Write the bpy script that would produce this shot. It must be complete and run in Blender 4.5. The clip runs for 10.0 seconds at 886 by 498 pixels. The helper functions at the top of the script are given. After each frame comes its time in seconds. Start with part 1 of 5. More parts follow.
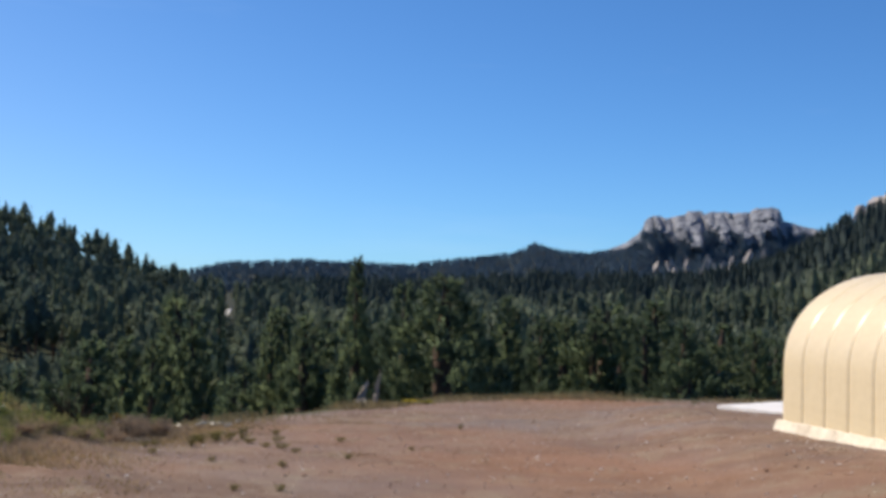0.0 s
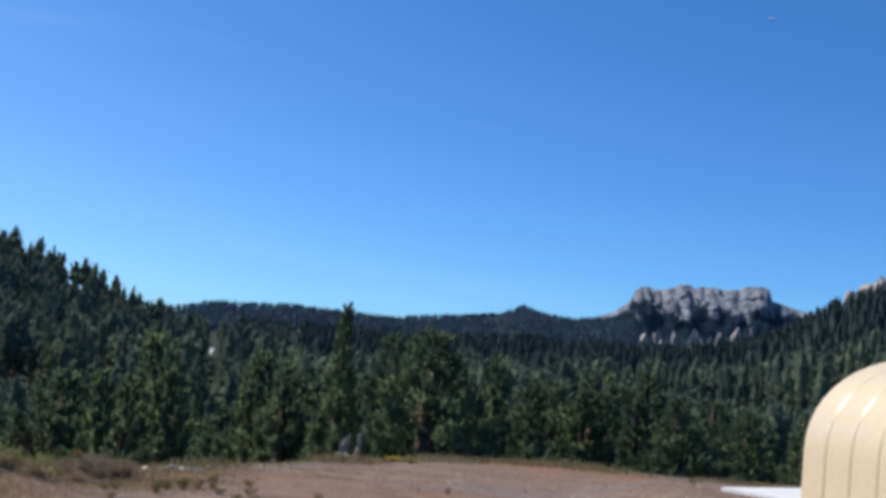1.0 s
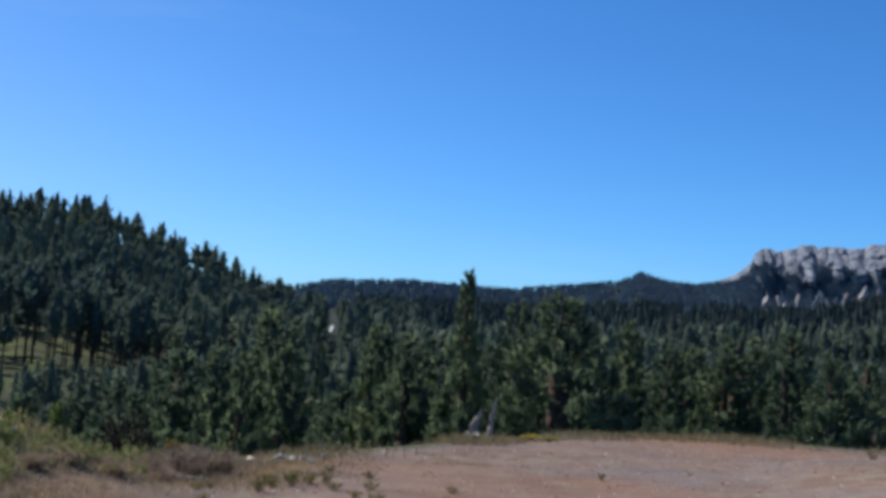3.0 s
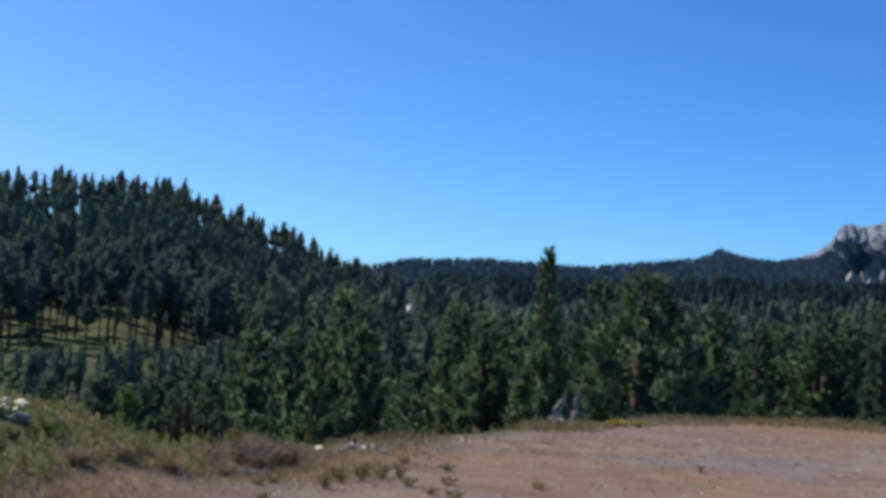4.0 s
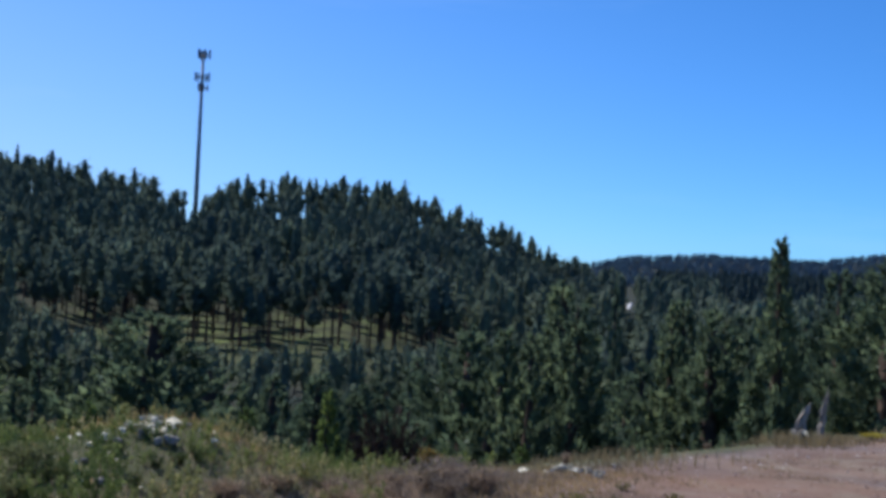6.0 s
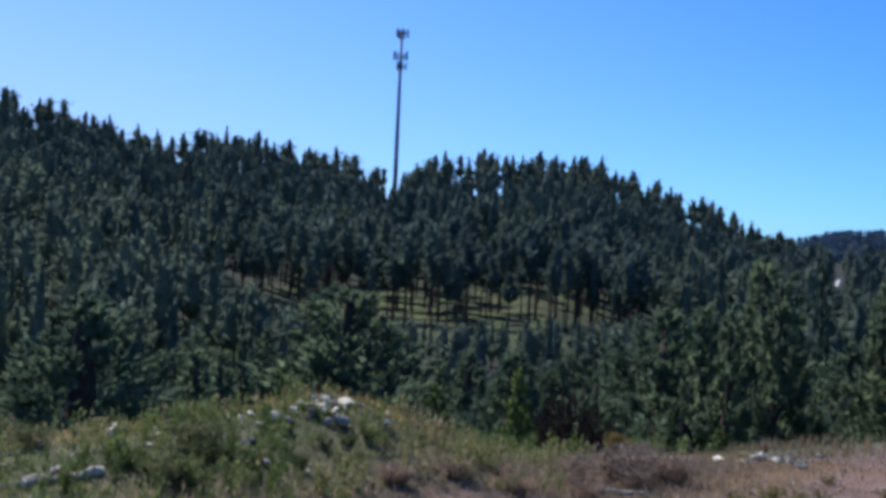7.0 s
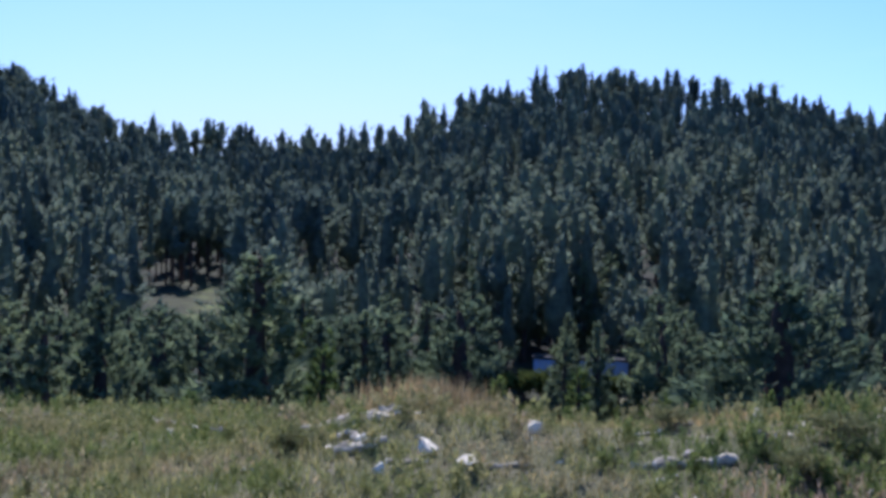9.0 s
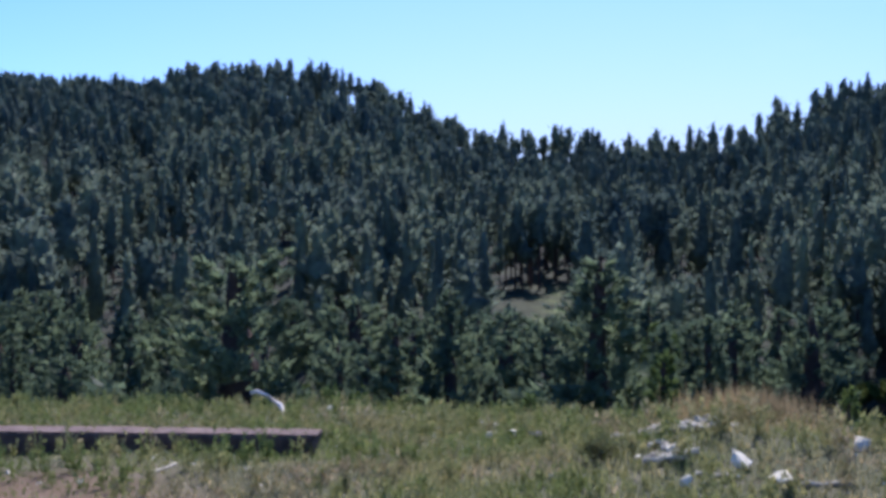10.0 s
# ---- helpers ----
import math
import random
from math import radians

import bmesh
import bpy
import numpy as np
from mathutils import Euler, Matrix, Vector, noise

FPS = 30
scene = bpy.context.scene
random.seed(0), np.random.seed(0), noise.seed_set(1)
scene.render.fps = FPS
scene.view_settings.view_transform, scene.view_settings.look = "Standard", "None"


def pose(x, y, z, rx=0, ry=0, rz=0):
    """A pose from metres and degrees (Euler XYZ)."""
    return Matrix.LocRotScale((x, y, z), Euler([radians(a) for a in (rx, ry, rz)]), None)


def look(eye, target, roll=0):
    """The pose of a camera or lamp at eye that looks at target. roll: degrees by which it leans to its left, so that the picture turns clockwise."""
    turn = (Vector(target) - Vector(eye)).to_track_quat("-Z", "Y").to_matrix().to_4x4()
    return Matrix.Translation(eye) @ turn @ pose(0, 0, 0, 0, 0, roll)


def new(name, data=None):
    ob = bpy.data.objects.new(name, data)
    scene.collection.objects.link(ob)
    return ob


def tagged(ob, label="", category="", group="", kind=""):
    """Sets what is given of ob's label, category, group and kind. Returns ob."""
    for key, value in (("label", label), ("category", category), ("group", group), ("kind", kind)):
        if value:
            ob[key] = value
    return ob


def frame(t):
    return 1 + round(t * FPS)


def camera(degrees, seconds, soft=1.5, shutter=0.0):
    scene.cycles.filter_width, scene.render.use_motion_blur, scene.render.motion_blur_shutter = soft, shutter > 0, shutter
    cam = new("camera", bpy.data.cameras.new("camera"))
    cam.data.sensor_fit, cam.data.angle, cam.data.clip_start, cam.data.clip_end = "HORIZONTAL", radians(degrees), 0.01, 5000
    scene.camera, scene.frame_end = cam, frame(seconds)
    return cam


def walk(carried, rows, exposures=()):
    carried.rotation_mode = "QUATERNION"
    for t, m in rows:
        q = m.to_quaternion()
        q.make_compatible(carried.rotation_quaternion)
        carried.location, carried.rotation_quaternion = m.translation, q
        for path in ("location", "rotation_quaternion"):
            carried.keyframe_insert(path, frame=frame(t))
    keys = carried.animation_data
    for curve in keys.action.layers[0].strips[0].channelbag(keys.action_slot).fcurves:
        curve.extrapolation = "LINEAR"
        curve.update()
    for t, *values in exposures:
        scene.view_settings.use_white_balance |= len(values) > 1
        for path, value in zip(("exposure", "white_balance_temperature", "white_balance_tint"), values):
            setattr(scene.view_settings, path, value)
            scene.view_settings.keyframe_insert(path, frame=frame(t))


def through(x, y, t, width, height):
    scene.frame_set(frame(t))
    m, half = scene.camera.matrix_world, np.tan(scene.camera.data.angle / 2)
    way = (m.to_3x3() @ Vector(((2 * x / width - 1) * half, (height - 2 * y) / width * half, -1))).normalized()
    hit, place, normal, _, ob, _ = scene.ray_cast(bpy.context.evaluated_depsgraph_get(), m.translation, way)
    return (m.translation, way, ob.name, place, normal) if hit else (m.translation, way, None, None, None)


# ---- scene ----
cam = camera(40.0, 10.0, 3.95)
PATH = [
    (0, pose(-0.000, 0.000, 2.374, 92.669, -1.302, 0.000)),
    (0.5, pose(-0.126, 0.660, 2.338, 95.426, -3.601, -0.490)),
    (1, pose(-0.185, 1.346, 2.330, 95.328, -5.491, -0.753)),
    (1.5, pose(-0.259, 2.084, 2.321, 94.906, -5.984, -0.710)),
    (2, pose(-0.360, 2.880, 2.305, 94.893, -5.149, 0.300)),
    (2.5, pose(-0.440, 3.637, 2.256, 94.614, -4.166, 2.518)),
    (3, pose(-0.541, 4.306, 2.219, 93.572, -3.668, 4.797)),
    (4.5, pose(-0.800, 6.226, 2.211, 92.177, -3.289, 10.488)),
    (5, pose(-0.879, 6.772, 2.193, 92.232, -3.144, 13.086)),
    (6.5, pose(-1.102, 8.068, 2.216, 91.127, -2.493, 22.602)),
    (7, pose(-1.135, 8.322, 2.210, 90.246, -2.582, 28.011)),
    (7.5, pose(-1.154, 8.498, 2.197, 89.561, -2.126, 35.492)),
    (8, pose(-1.121, 8.614, 2.207, 89.096, -1.540, 43.859)),
    (8.5, pose(-1.137, 8.815, 2.195, 88.637, -1.512, 52.395)),
    (9, pose(-1.145, 9.006, 2.185, 88.219, -1.515, 60.660)),
    (9.5, pose(-1.125, 9.159, 2.191, 88.085, -1.231, 68.824)),
    (10, pose(-1.157, 9.295, 2.192, 88.120, -0.539, 76.924)),
]
# exposure of the clip's camera
EXPOSURES = [(0.0, 0.55, 7350, 14), (1.0, 0.48, 6600, 12), (3.0, 0.46, 6350, 11), (5.0, 0.45, 6200, 11), (7.0, 0.57, 5850, 18), (9.0, 0.97, 5680, 25), (10.0, 0.96, 5680, 25)]
walk(cam, PATH, EXPOSURES)

# ---- world and sun ----
SUN_AZ, SUN_EL = 66.0, 47.0          # degrees left of +y, and above the horizon
world = bpy.data.worlds.new("sky")
scene.world = world
world.use_nodes = True
wn, wl = world.node_tree.nodes, world.node_tree.links
wn.clear()
sky = wn.new("ShaderNodeTexSky")
sky.sky_type = "NISHITA"
sky.sun_disc = False
sky.sun_elevation = radians(SUN_EL)
sky.sun_rotation = radians(-SUN_AZ)
sky.altitude = 1600
sky.air_density, sky.dust_density, sky.ozone_density = 0.8, 1.5, 3.0
bg = wn.new("ShaderNodeBackground")
bg.inputs["Strength"].default_value = 0.105
wout = wn.new("ShaderNodeOutputWorld")
# the deep blue of thin mountain air, with a few faint wisps of cirrus
blue = wn.new("ShaderNodeMix")
blue.data_type, blue.blend_type = "RGBA", "MULTIPLY"
blue.inputs[0].default_value, blue.inputs[7].default_value = 1.0, (0.475, 0.85, 1.10, 1)
hue = wn.new("ShaderNodeHueSaturation")
hue.inputs["Saturation"].default_value = 1.15
wl.new(sky.outputs[0], hue.inputs["Color"])
wl.new(hue.outputs[0], blue.inputs[6])
wc, wm, wt, wr = wn.new("ShaderNodeTexCoord"), wn.new("ShaderNodeMapping"), wn.new("ShaderNodeTexNoise"), wn.new("ShaderNodeValToRGB")
wm.inputs["Scale"].default_value = (1.6, 2.6, 11.0)
wm.inputs["Rotation"].default_value = (0.25, 0.12, 0.0)
wt.inputs["Scale"].default_value, wt.inputs["Detail"].default_value, wt.inputs["Roughness"].default_value = 1.9, 6.0, 0.55
wr.color_ramp.elements[0].position, wr.color_ramp.elements[1].position = 0.62, 0.92
wr.color_ramp.elements[1].color = (0.08, 0.08, 0.08, 1)
wl.new(wc.outputs["Generated"], wm.inputs["Vector"])
wl.new(wm.outputs[0], wt.inputs["Vector"])
wl.new(wt.outputs["Fac"], wr.inputs["Fac"])
cirrus = wn.new("ShaderNodeMix")
cirrus.data_type = "RGBA"
cirrus.inputs[7].default_value = (6.2, 7.4, 8.6, 1)
wl.new(wr.outputs[0], cirrus.inputs[0])
wl.new(blue.outputs[2], cirrus.inputs[6])
# the pale glow of the low sky under the sun
toward, power, haze, height, above, low_sky = wn.new("ShaderNodeVectorMath"), wn.new("ShaderNodeMath"), wn.new("ShaderNodeMath"), wn.new("ShaderNodeSeparateXYZ"), wn.new("ShaderNodeMath"), wn.new("ShaderNodeMath")
toward.operation, power.operation, haze.operation, above.operation, low_sky.operation = "DOT_PRODUCT", "POWER", "MULTIPLY", "SUBTRACT", "POWER"
toward.inputs[1].default_value = (-math.sin(radians(SUN_AZ)), math.cos(radians(SUN_AZ)), 0)
power.inputs[1].default_value, low_sky.inputs[1].default_value, above.inputs[0].default_value = 4.0, 4.5, 1.0
power.use_clamp, above.use_clamp = True, True
wl.new(wc.outputs["Generated"], toward.inputs[0])
wl.new(toward.outputs["Value"], power.inputs[0])
wl.new(wc.outputs["Generated"], height.inputs[0])
wl.new(height.outputs["Z"], above.inputs[1])
wl.new(above.outputs[0], low_sky.inputs[0])
wl.new(power.outputs[0], haze.inputs[0])
wl.new(low_sky.outputs[0], haze.inputs[1])
glow = wn.new("ShaderNodeMix")
glow.data_type = "RGBA"
glow.inputs[7].default_value = (3.6, 4.1, 5.2, 1)
wl.new(haze.outputs[0], glow.inputs[0])
deep = wn.new("ShaderNodeMix")
deep.data_type, deep.blend_type = "RGBA", "MULTIPLY"
deep.inputs[7].default_value = (0.90, 0.89, 0.94, 1)
wl.new(low_sky.outputs[0], deep.inputs[0])
wl.new(cirrus.outputs[2], deep.inputs[6])
wl.new(deep.outputs[2], glow.inputs[6])
wl.new(glow.outputs[2], bg.inputs["Color"])
wl.new(bg.outputs[0], wout.inputs["Surface"])
sun_data = bpy.data.lights.new("sun", "SUN")
sun_data.energy, sun_data.angle, sun_data.color = 3.6, radians(0.5), (1.0, 0.95, 0.87)
sun = new("sun", sun_data)
sa, se = radians(SUN_AZ), radians(SUN_EL)
SUN_DIR = Vector((-math.sin(sa) * math.cos(se), math.cos(sa) * math.cos(se), math.sin(se)))
sun.matrix_world = look(SUN_DIR * 60, (0, 0, 0))


# ---- material helpers ----
def material(name, rough=0.9, spec=0.3, metal=0.0):
    m = bpy.data.materials.new(name)
    m.use_nodes = True
    b = m.node_tree.nodes["Principled BSDF"]
    b.inputs["Roughness"].default_value = rough
    b.inputs["Specular IOR Level"].default_value = spec
    b.inputs["Metallic"].default_value = metal
    return m, m.node_tree.nodes, m.node_tree.links, b


def noise_tex(n, l, scale, detail=4.0, rough=0.6, coords="Object"):
    tc = n.new("ShaderNodeTexCoord")
    t = n.new("ShaderNodeTexNoise")
    t.inputs["Scale"].default_value = scale
    t.inputs["Detail"].default_value = detail
    t.inputs["Roughness"].default_value = rough
    l.new(tc.outputs[coords], t.inputs["Vector"])
    return t.outputs["Fac"]


def ramp(n, l, fac, stops):
    r = n.new("ShaderNodeValToRGB")
    while len(r.color_ramp.elements) < len(stops):
        r.color_ramp.elements.new(0.5)
    for e, (p, c) in zip(r.color_ramp.elements, stops):
        e.position, e.color = p, (*c, 1)
    l.new(fac, r.inputs["Fac"])
    return r.outputs["Color"]


def mix(n, l, fac, a, b, mode="MIX"):
    m = n.new("ShaderNodeMix")
    m.data_type, m.blend_type = "RGBA", mode
    for socket, value in ((m.inputs[0], fac), (m.inputs[6], a), (m.inputs[7], b)):
        if isinstance(value, (int, float)):
            socket.default_value = value
        elif isinstance(value, tuple):
            socket.default_value = (*value, 1)
        else:
            l.new(value, socket)
    return m.outputs[2]


def bump(n, l, b, height, strength, distance=0.02):
    k = n.new("ShaderNodeBump")
    k.inputs["Strength"].default_value, k.inputs["Distance"].default_value = strength, distance
    l.new(height, k.inputs["Height"])
    l.new(k.outputs[0], b.inputs["Normal"])


def attribute(n, name):
    a = n.new("ShaderNodeAttribute")
    a.attribute_name = name
    return a


def simple(name, stops, scale, rough=0.85, spec=0.3, metal=0.0, relief=0.3, distance=0.02, random_by=0.0):
    """Two scales of noise through a ramp, with relief."""
    m, n, l, b = material(name, rough, spec, metal)
    c = ramp(n, l, noise_tex(n, l, scale), stops)
    fine = noise_tex(n, l, scale * 7, 3)
    c = mix(n, l, 0.35, c, ramp(n, l, fine, [(0.3, (0.35, 0.35, 0.35)), (0.7, (0.65, 0.65, 0.65))]), "OVERLAY")
    if random_by:
        oi = n.new("ShaderNodeObjectInfo")
        v = ramp(n, l, oi.outputs["Random"], [(0, (1 - random_by,) * 3), (1, (1 + random_by,) * 3)])
        c = mix(n, l, 1.0, c, v, "MULTIPLY")
    l.new(c, b.inputs["Base Color"])
    bump(n, l, b, fine, relief, distance)
    return m


def leafy(name, dark, light, through=0.25, patch=0.15, sheen=0.0, grain=0.0, depth=0.2):
    """Needles or leaves: varied leaf by leaf and from patch to patch, a little light passing through."""
    m = bpy.data.materials.new(name)
    m.use_nodes = True
    n, l = m.node_tree.nodes, m.node_tree.links
    n.clear()
    g = n.new("ShaderNodeNewGeometry")
    c = ramp(n, l, g.outputs["Random Per Island"], [(0.0, dark), (1.0, light)])
    p = ramp(n, l, noise_tex(n, l, patch, 2, 0.5), [(0.3, (0.62, 0.66, 0.7)), (0.7, (1.3, 1.22, 1.05))])
    c = mix(n, l, 1.0, c, p, "MULTIPLY")
    oi = n.new("ShaderNodeObjectInfo")
    c = mix(n, l, 1.0, c, ramp(n, l, oi.outputs["Random"], [(0, (0.75, 0.8, 0.8)), (1, (1.2, 1.15, 1.0))]), "MULTIPLY")
    d, t, s, o = n.new("ShaderNodeBsdfDiffuse"), n.new("ShaderNodeBsdfTranslucent"), n.new("ShaderNodeMixShader"), n.new("ShaderNodeOutputMaterial")
    if grain:
        # bunches of needles: fine relief and tone on the clumps
        fine = noise_tex(n, l, grain, 3, 0.6)
        c = mix(n, l, 1.0, c, ramp(n, l, fine, [(0.34, (0.62, 0.62, 0.66)), (0.66, (1.3, 1.3, 1.2))]), "MULTIPLY")
        k = n.new("ShaderNodeBump")
        k.inputs["Strength"].default_value, k.inputs["Distance"].default_value = 0.7, depth
        l.new(fine, k.inputs["Height"])
        l.new(k.outputs[0], d.inputs["Normal"])
    l.new(c, d.inputs["Color"])
    l.new(c, t.inputs["Color"])
    s.inputs[0].default_value = through
    l.new(d.outputs[0], s.inputs[1])
    l.new(t.outputs[0], s.inputs[2])
    if sheen:
        gloss, both = n.new("ShaderNodeBsdfGlossy"), n.new("ShaderNodeMixShader")
        gloss.inputs["Roughness"].default_value = 0.6
        both.inputs[0].default_value = sheen
        l.new(s.outputs[0], both.inputs[1])
        l.new(gloss.outputs[0], both.inputs[2])
        l.new(both.outputs[0], o.inputs["Surface"])
    else:
        l.new(s.outputs[0], o.inputs["Surface"])
    return m


NEEDLES = leafy("pine_needles", (0.128, 0.172, 0.150), (0.162, 0.212, 0.182), 0.52, 0.05, 0.015, 0.9, 0.2)
YOUNG_NEEDLES = leafy("sunlit_pine_needles", (0.102, 0.148, 0.102), (0.162, 0.214, 0.136), 0.58, 0.3, 0.015, 3.0, 0.05)
LIME_NEEDLES = leafy("bright_young_needles", (0.090, 0.138, 0.050), (0.165, 0.225, 0.082), 0.5, 0.5, 0.01, 4.0, 0.1)
# needles across the valley, tinted blue-green to stand in for haze
HAZED_NEEDLES = leafy("hazed_valley_needles", (0.056, 0.084, 0.090), (0.068, 0.098, 0.102), 0.35, 0.03, 0.015)
# blue of the distance haze painted into the needle colour
DISTANT = leafy("hazed_far_needles", (0.108, 0.168, 0.245), (0.136, 0.200, 0.285), 0.35, 0.02, 0.01)
BARK = simple("pine_bark", [(0.3, (0.045, 0.034, 0.030)), (0.7, (0.11, 0.078, 0.06))], 3, 0.95, 0.1)


# ---- mesh helpers ----
def mesh_from(name, verts, faces, mats, mat_index=None, smooth=False):
    """A mesh from numpy arrays; faces (n, 3) or (n, 4)."""
    me = bpy.data.meshes.new(name)
    verts = np.asarray(verts, dtype=np.float32)
    faces = np.asarray(faces, dtype=np.int32)
    k = faces.shape[1]
    me.vertices.add(len(verts))
    me.vertices.foreach_set("co", verts.ravel())
    me.loops.add(faces.size)
    me.loops.foreach_set("vertex_index", faces.ravel())
    me.polygons.add(len(faces))
    me.polygons.foreach_set("loop_start", np.arange(0, faces.size, k, dtype=np.int32))
    if mat_index is not None:
        me.polygons.foreach_set("material_index", np.asarray(mat_index, dtype=np.int32))
    me.polygons.foreach_set("use_smooth", np.full(len(faces), smooth))
    for m in mats:
        me.materials.append(m)
    me.update(calc_edges=True)
    me.validate()
    return me


def thing(name, label, category, m=None, group=""):
    e = new(name)
    e.empty_display_size = 0.2
    if m is not None:
        e.matrix_world = m
    return tagged(e, label, category, group)


def part(name, me, parent, label="", m=None):
    ob = new(name, me)
    ob.parent = parent
    if m is not None:
        ob.matrix_basis = m
    return tagged(ob, label) if label else ob


def bm_mesh(name, bm, mat, smooth=False):
    me = bpy.data.meshes.new(name)
    bm.normal_update()
    bm.to_mesh(me)
    bm.free()
    me.materials.append(mat)
    for p in me.polygons:
        p.use_smooth = smooth
    return me


def tube(bm, pts, radii, sides=8):
    """A round bar through the points, closed at both ends."""
    rings = []
    for i, p in enumerate(pts):
        a, b = Vector(pts[max(i - 1, 0)]), Vector(pts[min(i + 1, len(pts) - 1)])
        d = (b - a).normalized()
        u = d.orthogonal().normalized() if abs(d.z) < 0.95 else d.cross(Vector((0, 1, 0))).normalized()
        v = d.cross(u)
        rings.append([bm.verts.new(Vector(p) + radii[i] * (u * math.cos(q) + v * math.sin(q))) for q in [2 * math.pi * k / sides for k in range(sides)]])
    for r, s in zip(rings, rings[1:]):
        for k in range(sides):
            bm.faces.new((r[k], r[(k + 1) % sides], s[(k + 1) % sides], s[k]))
    bm.faces.new(rings[0][::-1])
    bm.faces.new(rings[-1])
    return bm


def box(bm, size, m, bevel=0.0):
    made = bmesh.ops.create_cube(bm, size=1.0, matrix=m @ Matrix.Diagonal((*size, 1)))["verts"]
    if bevel:
        edges = list({e for v in made for e in v.link_edges})
        bmesh.ops.bevel(bm, geom=edges, offset=bevel, segments=2, affect="EDGES", profile=0.6)
    return bm


# ---- the lie of the land ----
CX, CY = -0.9, 6.25
# forested hills round the valley: azimuth left of +y, distance of the crest, elevation of the treetops on it
CREST = np.array([(-60, 750, 6.0), (-40, 775, 7.0), (-27, 800, 6.8), (-20, 850, 5.3), (-18.2, 900, 4.5), (-17, 1000, 3.6), (-15, 1125, 2.6), (-12, 1250, 2.0), (2, 875, 0.2), (8, 575, 0.4),
                  (12, 550, 1.25), (13.3, 550, 1.5), (15.3, 550, 2.6), (17.2, 537.5, 3.2), (19.8, 512.5, 3.95), (21.5, 487.5, 4.45), (23.2, 475, 4.75), (27.5, 475, 4.45),
                  (32, 487.5, 4.0), (33.5, 500, 4.6), (38.5, 525, 5.2), (40, 525, 4.5), (43, 512.5, 5.2), (47.4, 487.5, 6.2), (52, 475, 6.3), (55.2, 462.5, 6.7),
                  (58.5, 462.5, 5.5), (61.4, 462.5, 4.8), (63.5, 475, 3.7), (67.5, 500, 3.35), (72.4, 500, 3.6), (76, 487.5, 3.95), (78.8, 475, 5.0), (81.6, 475, 6.2),
                  (88.6, 475, 6.2), (90, 600, 5.6), (110, 625, 5.6), (150, 625, 5.0), (210, 625, 5.0), (260, 625, 5.5), (300, 750, 6.0)])
# the far ridge behind them, seen above the valley's open end
FAR = np.array([(-60, 1875, 4.0), (-19, 2125, 3.0), (-16, 2188, 2.6), (-12, 2188, 2.2), (-9.8, 2125, 2.2), (-8.8, 2125, 2.9), (-7.6, 2125, 2.8), (-6.8, 2125, 2.65), (-5.8, 2125, 2.75), (-4.9, 2112, 2.85), (-4.3, 2112, 3.1),
                (-3.4, 2062, 2.6), (-0.8, 2000, 2.3), (1.5, 1938, 1.95), (4.5, 1875, 1.97), (6.9, 1840, 2.04), (9.9, 1812, 1.87), (12, 1812, 1.4), (16, 1875, 1.0), (40, 1875, 1.0), (300, 1875, 4.0)])
EDGE = np.array([(-60, 29.0), (-20, 28.4), (-13, 28.1), (-9, 27.7), (-5, 26.1), (-2.6, 25.0), (0.3, 22.7), (5.2, 18.8), (8, 17.2), (12, 15.6), (15.5, 14.3), (19.5, 13.8), (25, 13.8), (35, 13.5), (50, 14.0), (65, 15.0), (80, 16.25), (100, 17.5), (140, 37.5), (220, 50.0), (300, 30.0)])
TREE_H = 15.5
# how high the tops of the valley's trees reach against the hills: azimuth, elevation
TREETOPS = np.array([(-60, -0.6), (-18, -0.7), (-14, -1.0), (-10, -0.6), (-7.5, -0.7), (-5, 0.0), (-2, 0.4), (2, 0.4), (6, -0.4), (9, -1.1), (12, -0.3), (14, -1.4), (16, -2.6), (20, -3.2), (32, -3.6), (36, -2.6), (39, -1.0),
                     (44, 1.0), (62, 1.0), (64, -3.4), (66, -3.4), (67.2, 0.0), (69.4, -0.5), (70.2, -5.2), (73.4, -5.2), (74.6, 1.0), (110, 1.5), (300, 1.5)])


def table(t, az, col):
    az = np.where(az < -60, az + 360, az)
    return np.interp(az, t[:, 0], t[:, col])


def ss(x):
    x = np.clip(x, 0, 1)
    return x * x * (3 - 2 * x)


def lumps(x, y, s, seed=0.0):
    """Cheap smooth unevenness, about -1 to 1."""
    return (np.sin(x * s + 1.3 * np.sin(y * s * 0.7 + seed) + seed) + np.sin(y * s * 1.1 + 1.7 * np.sin(x * s * 0.6 + 2 * seed) + 3 * seed)) * 0.5


def polar(x, y):
    return np.degrees(np.arctan2(-(x - CX), y - CY)), np.hypot(x - CX, y - CY)


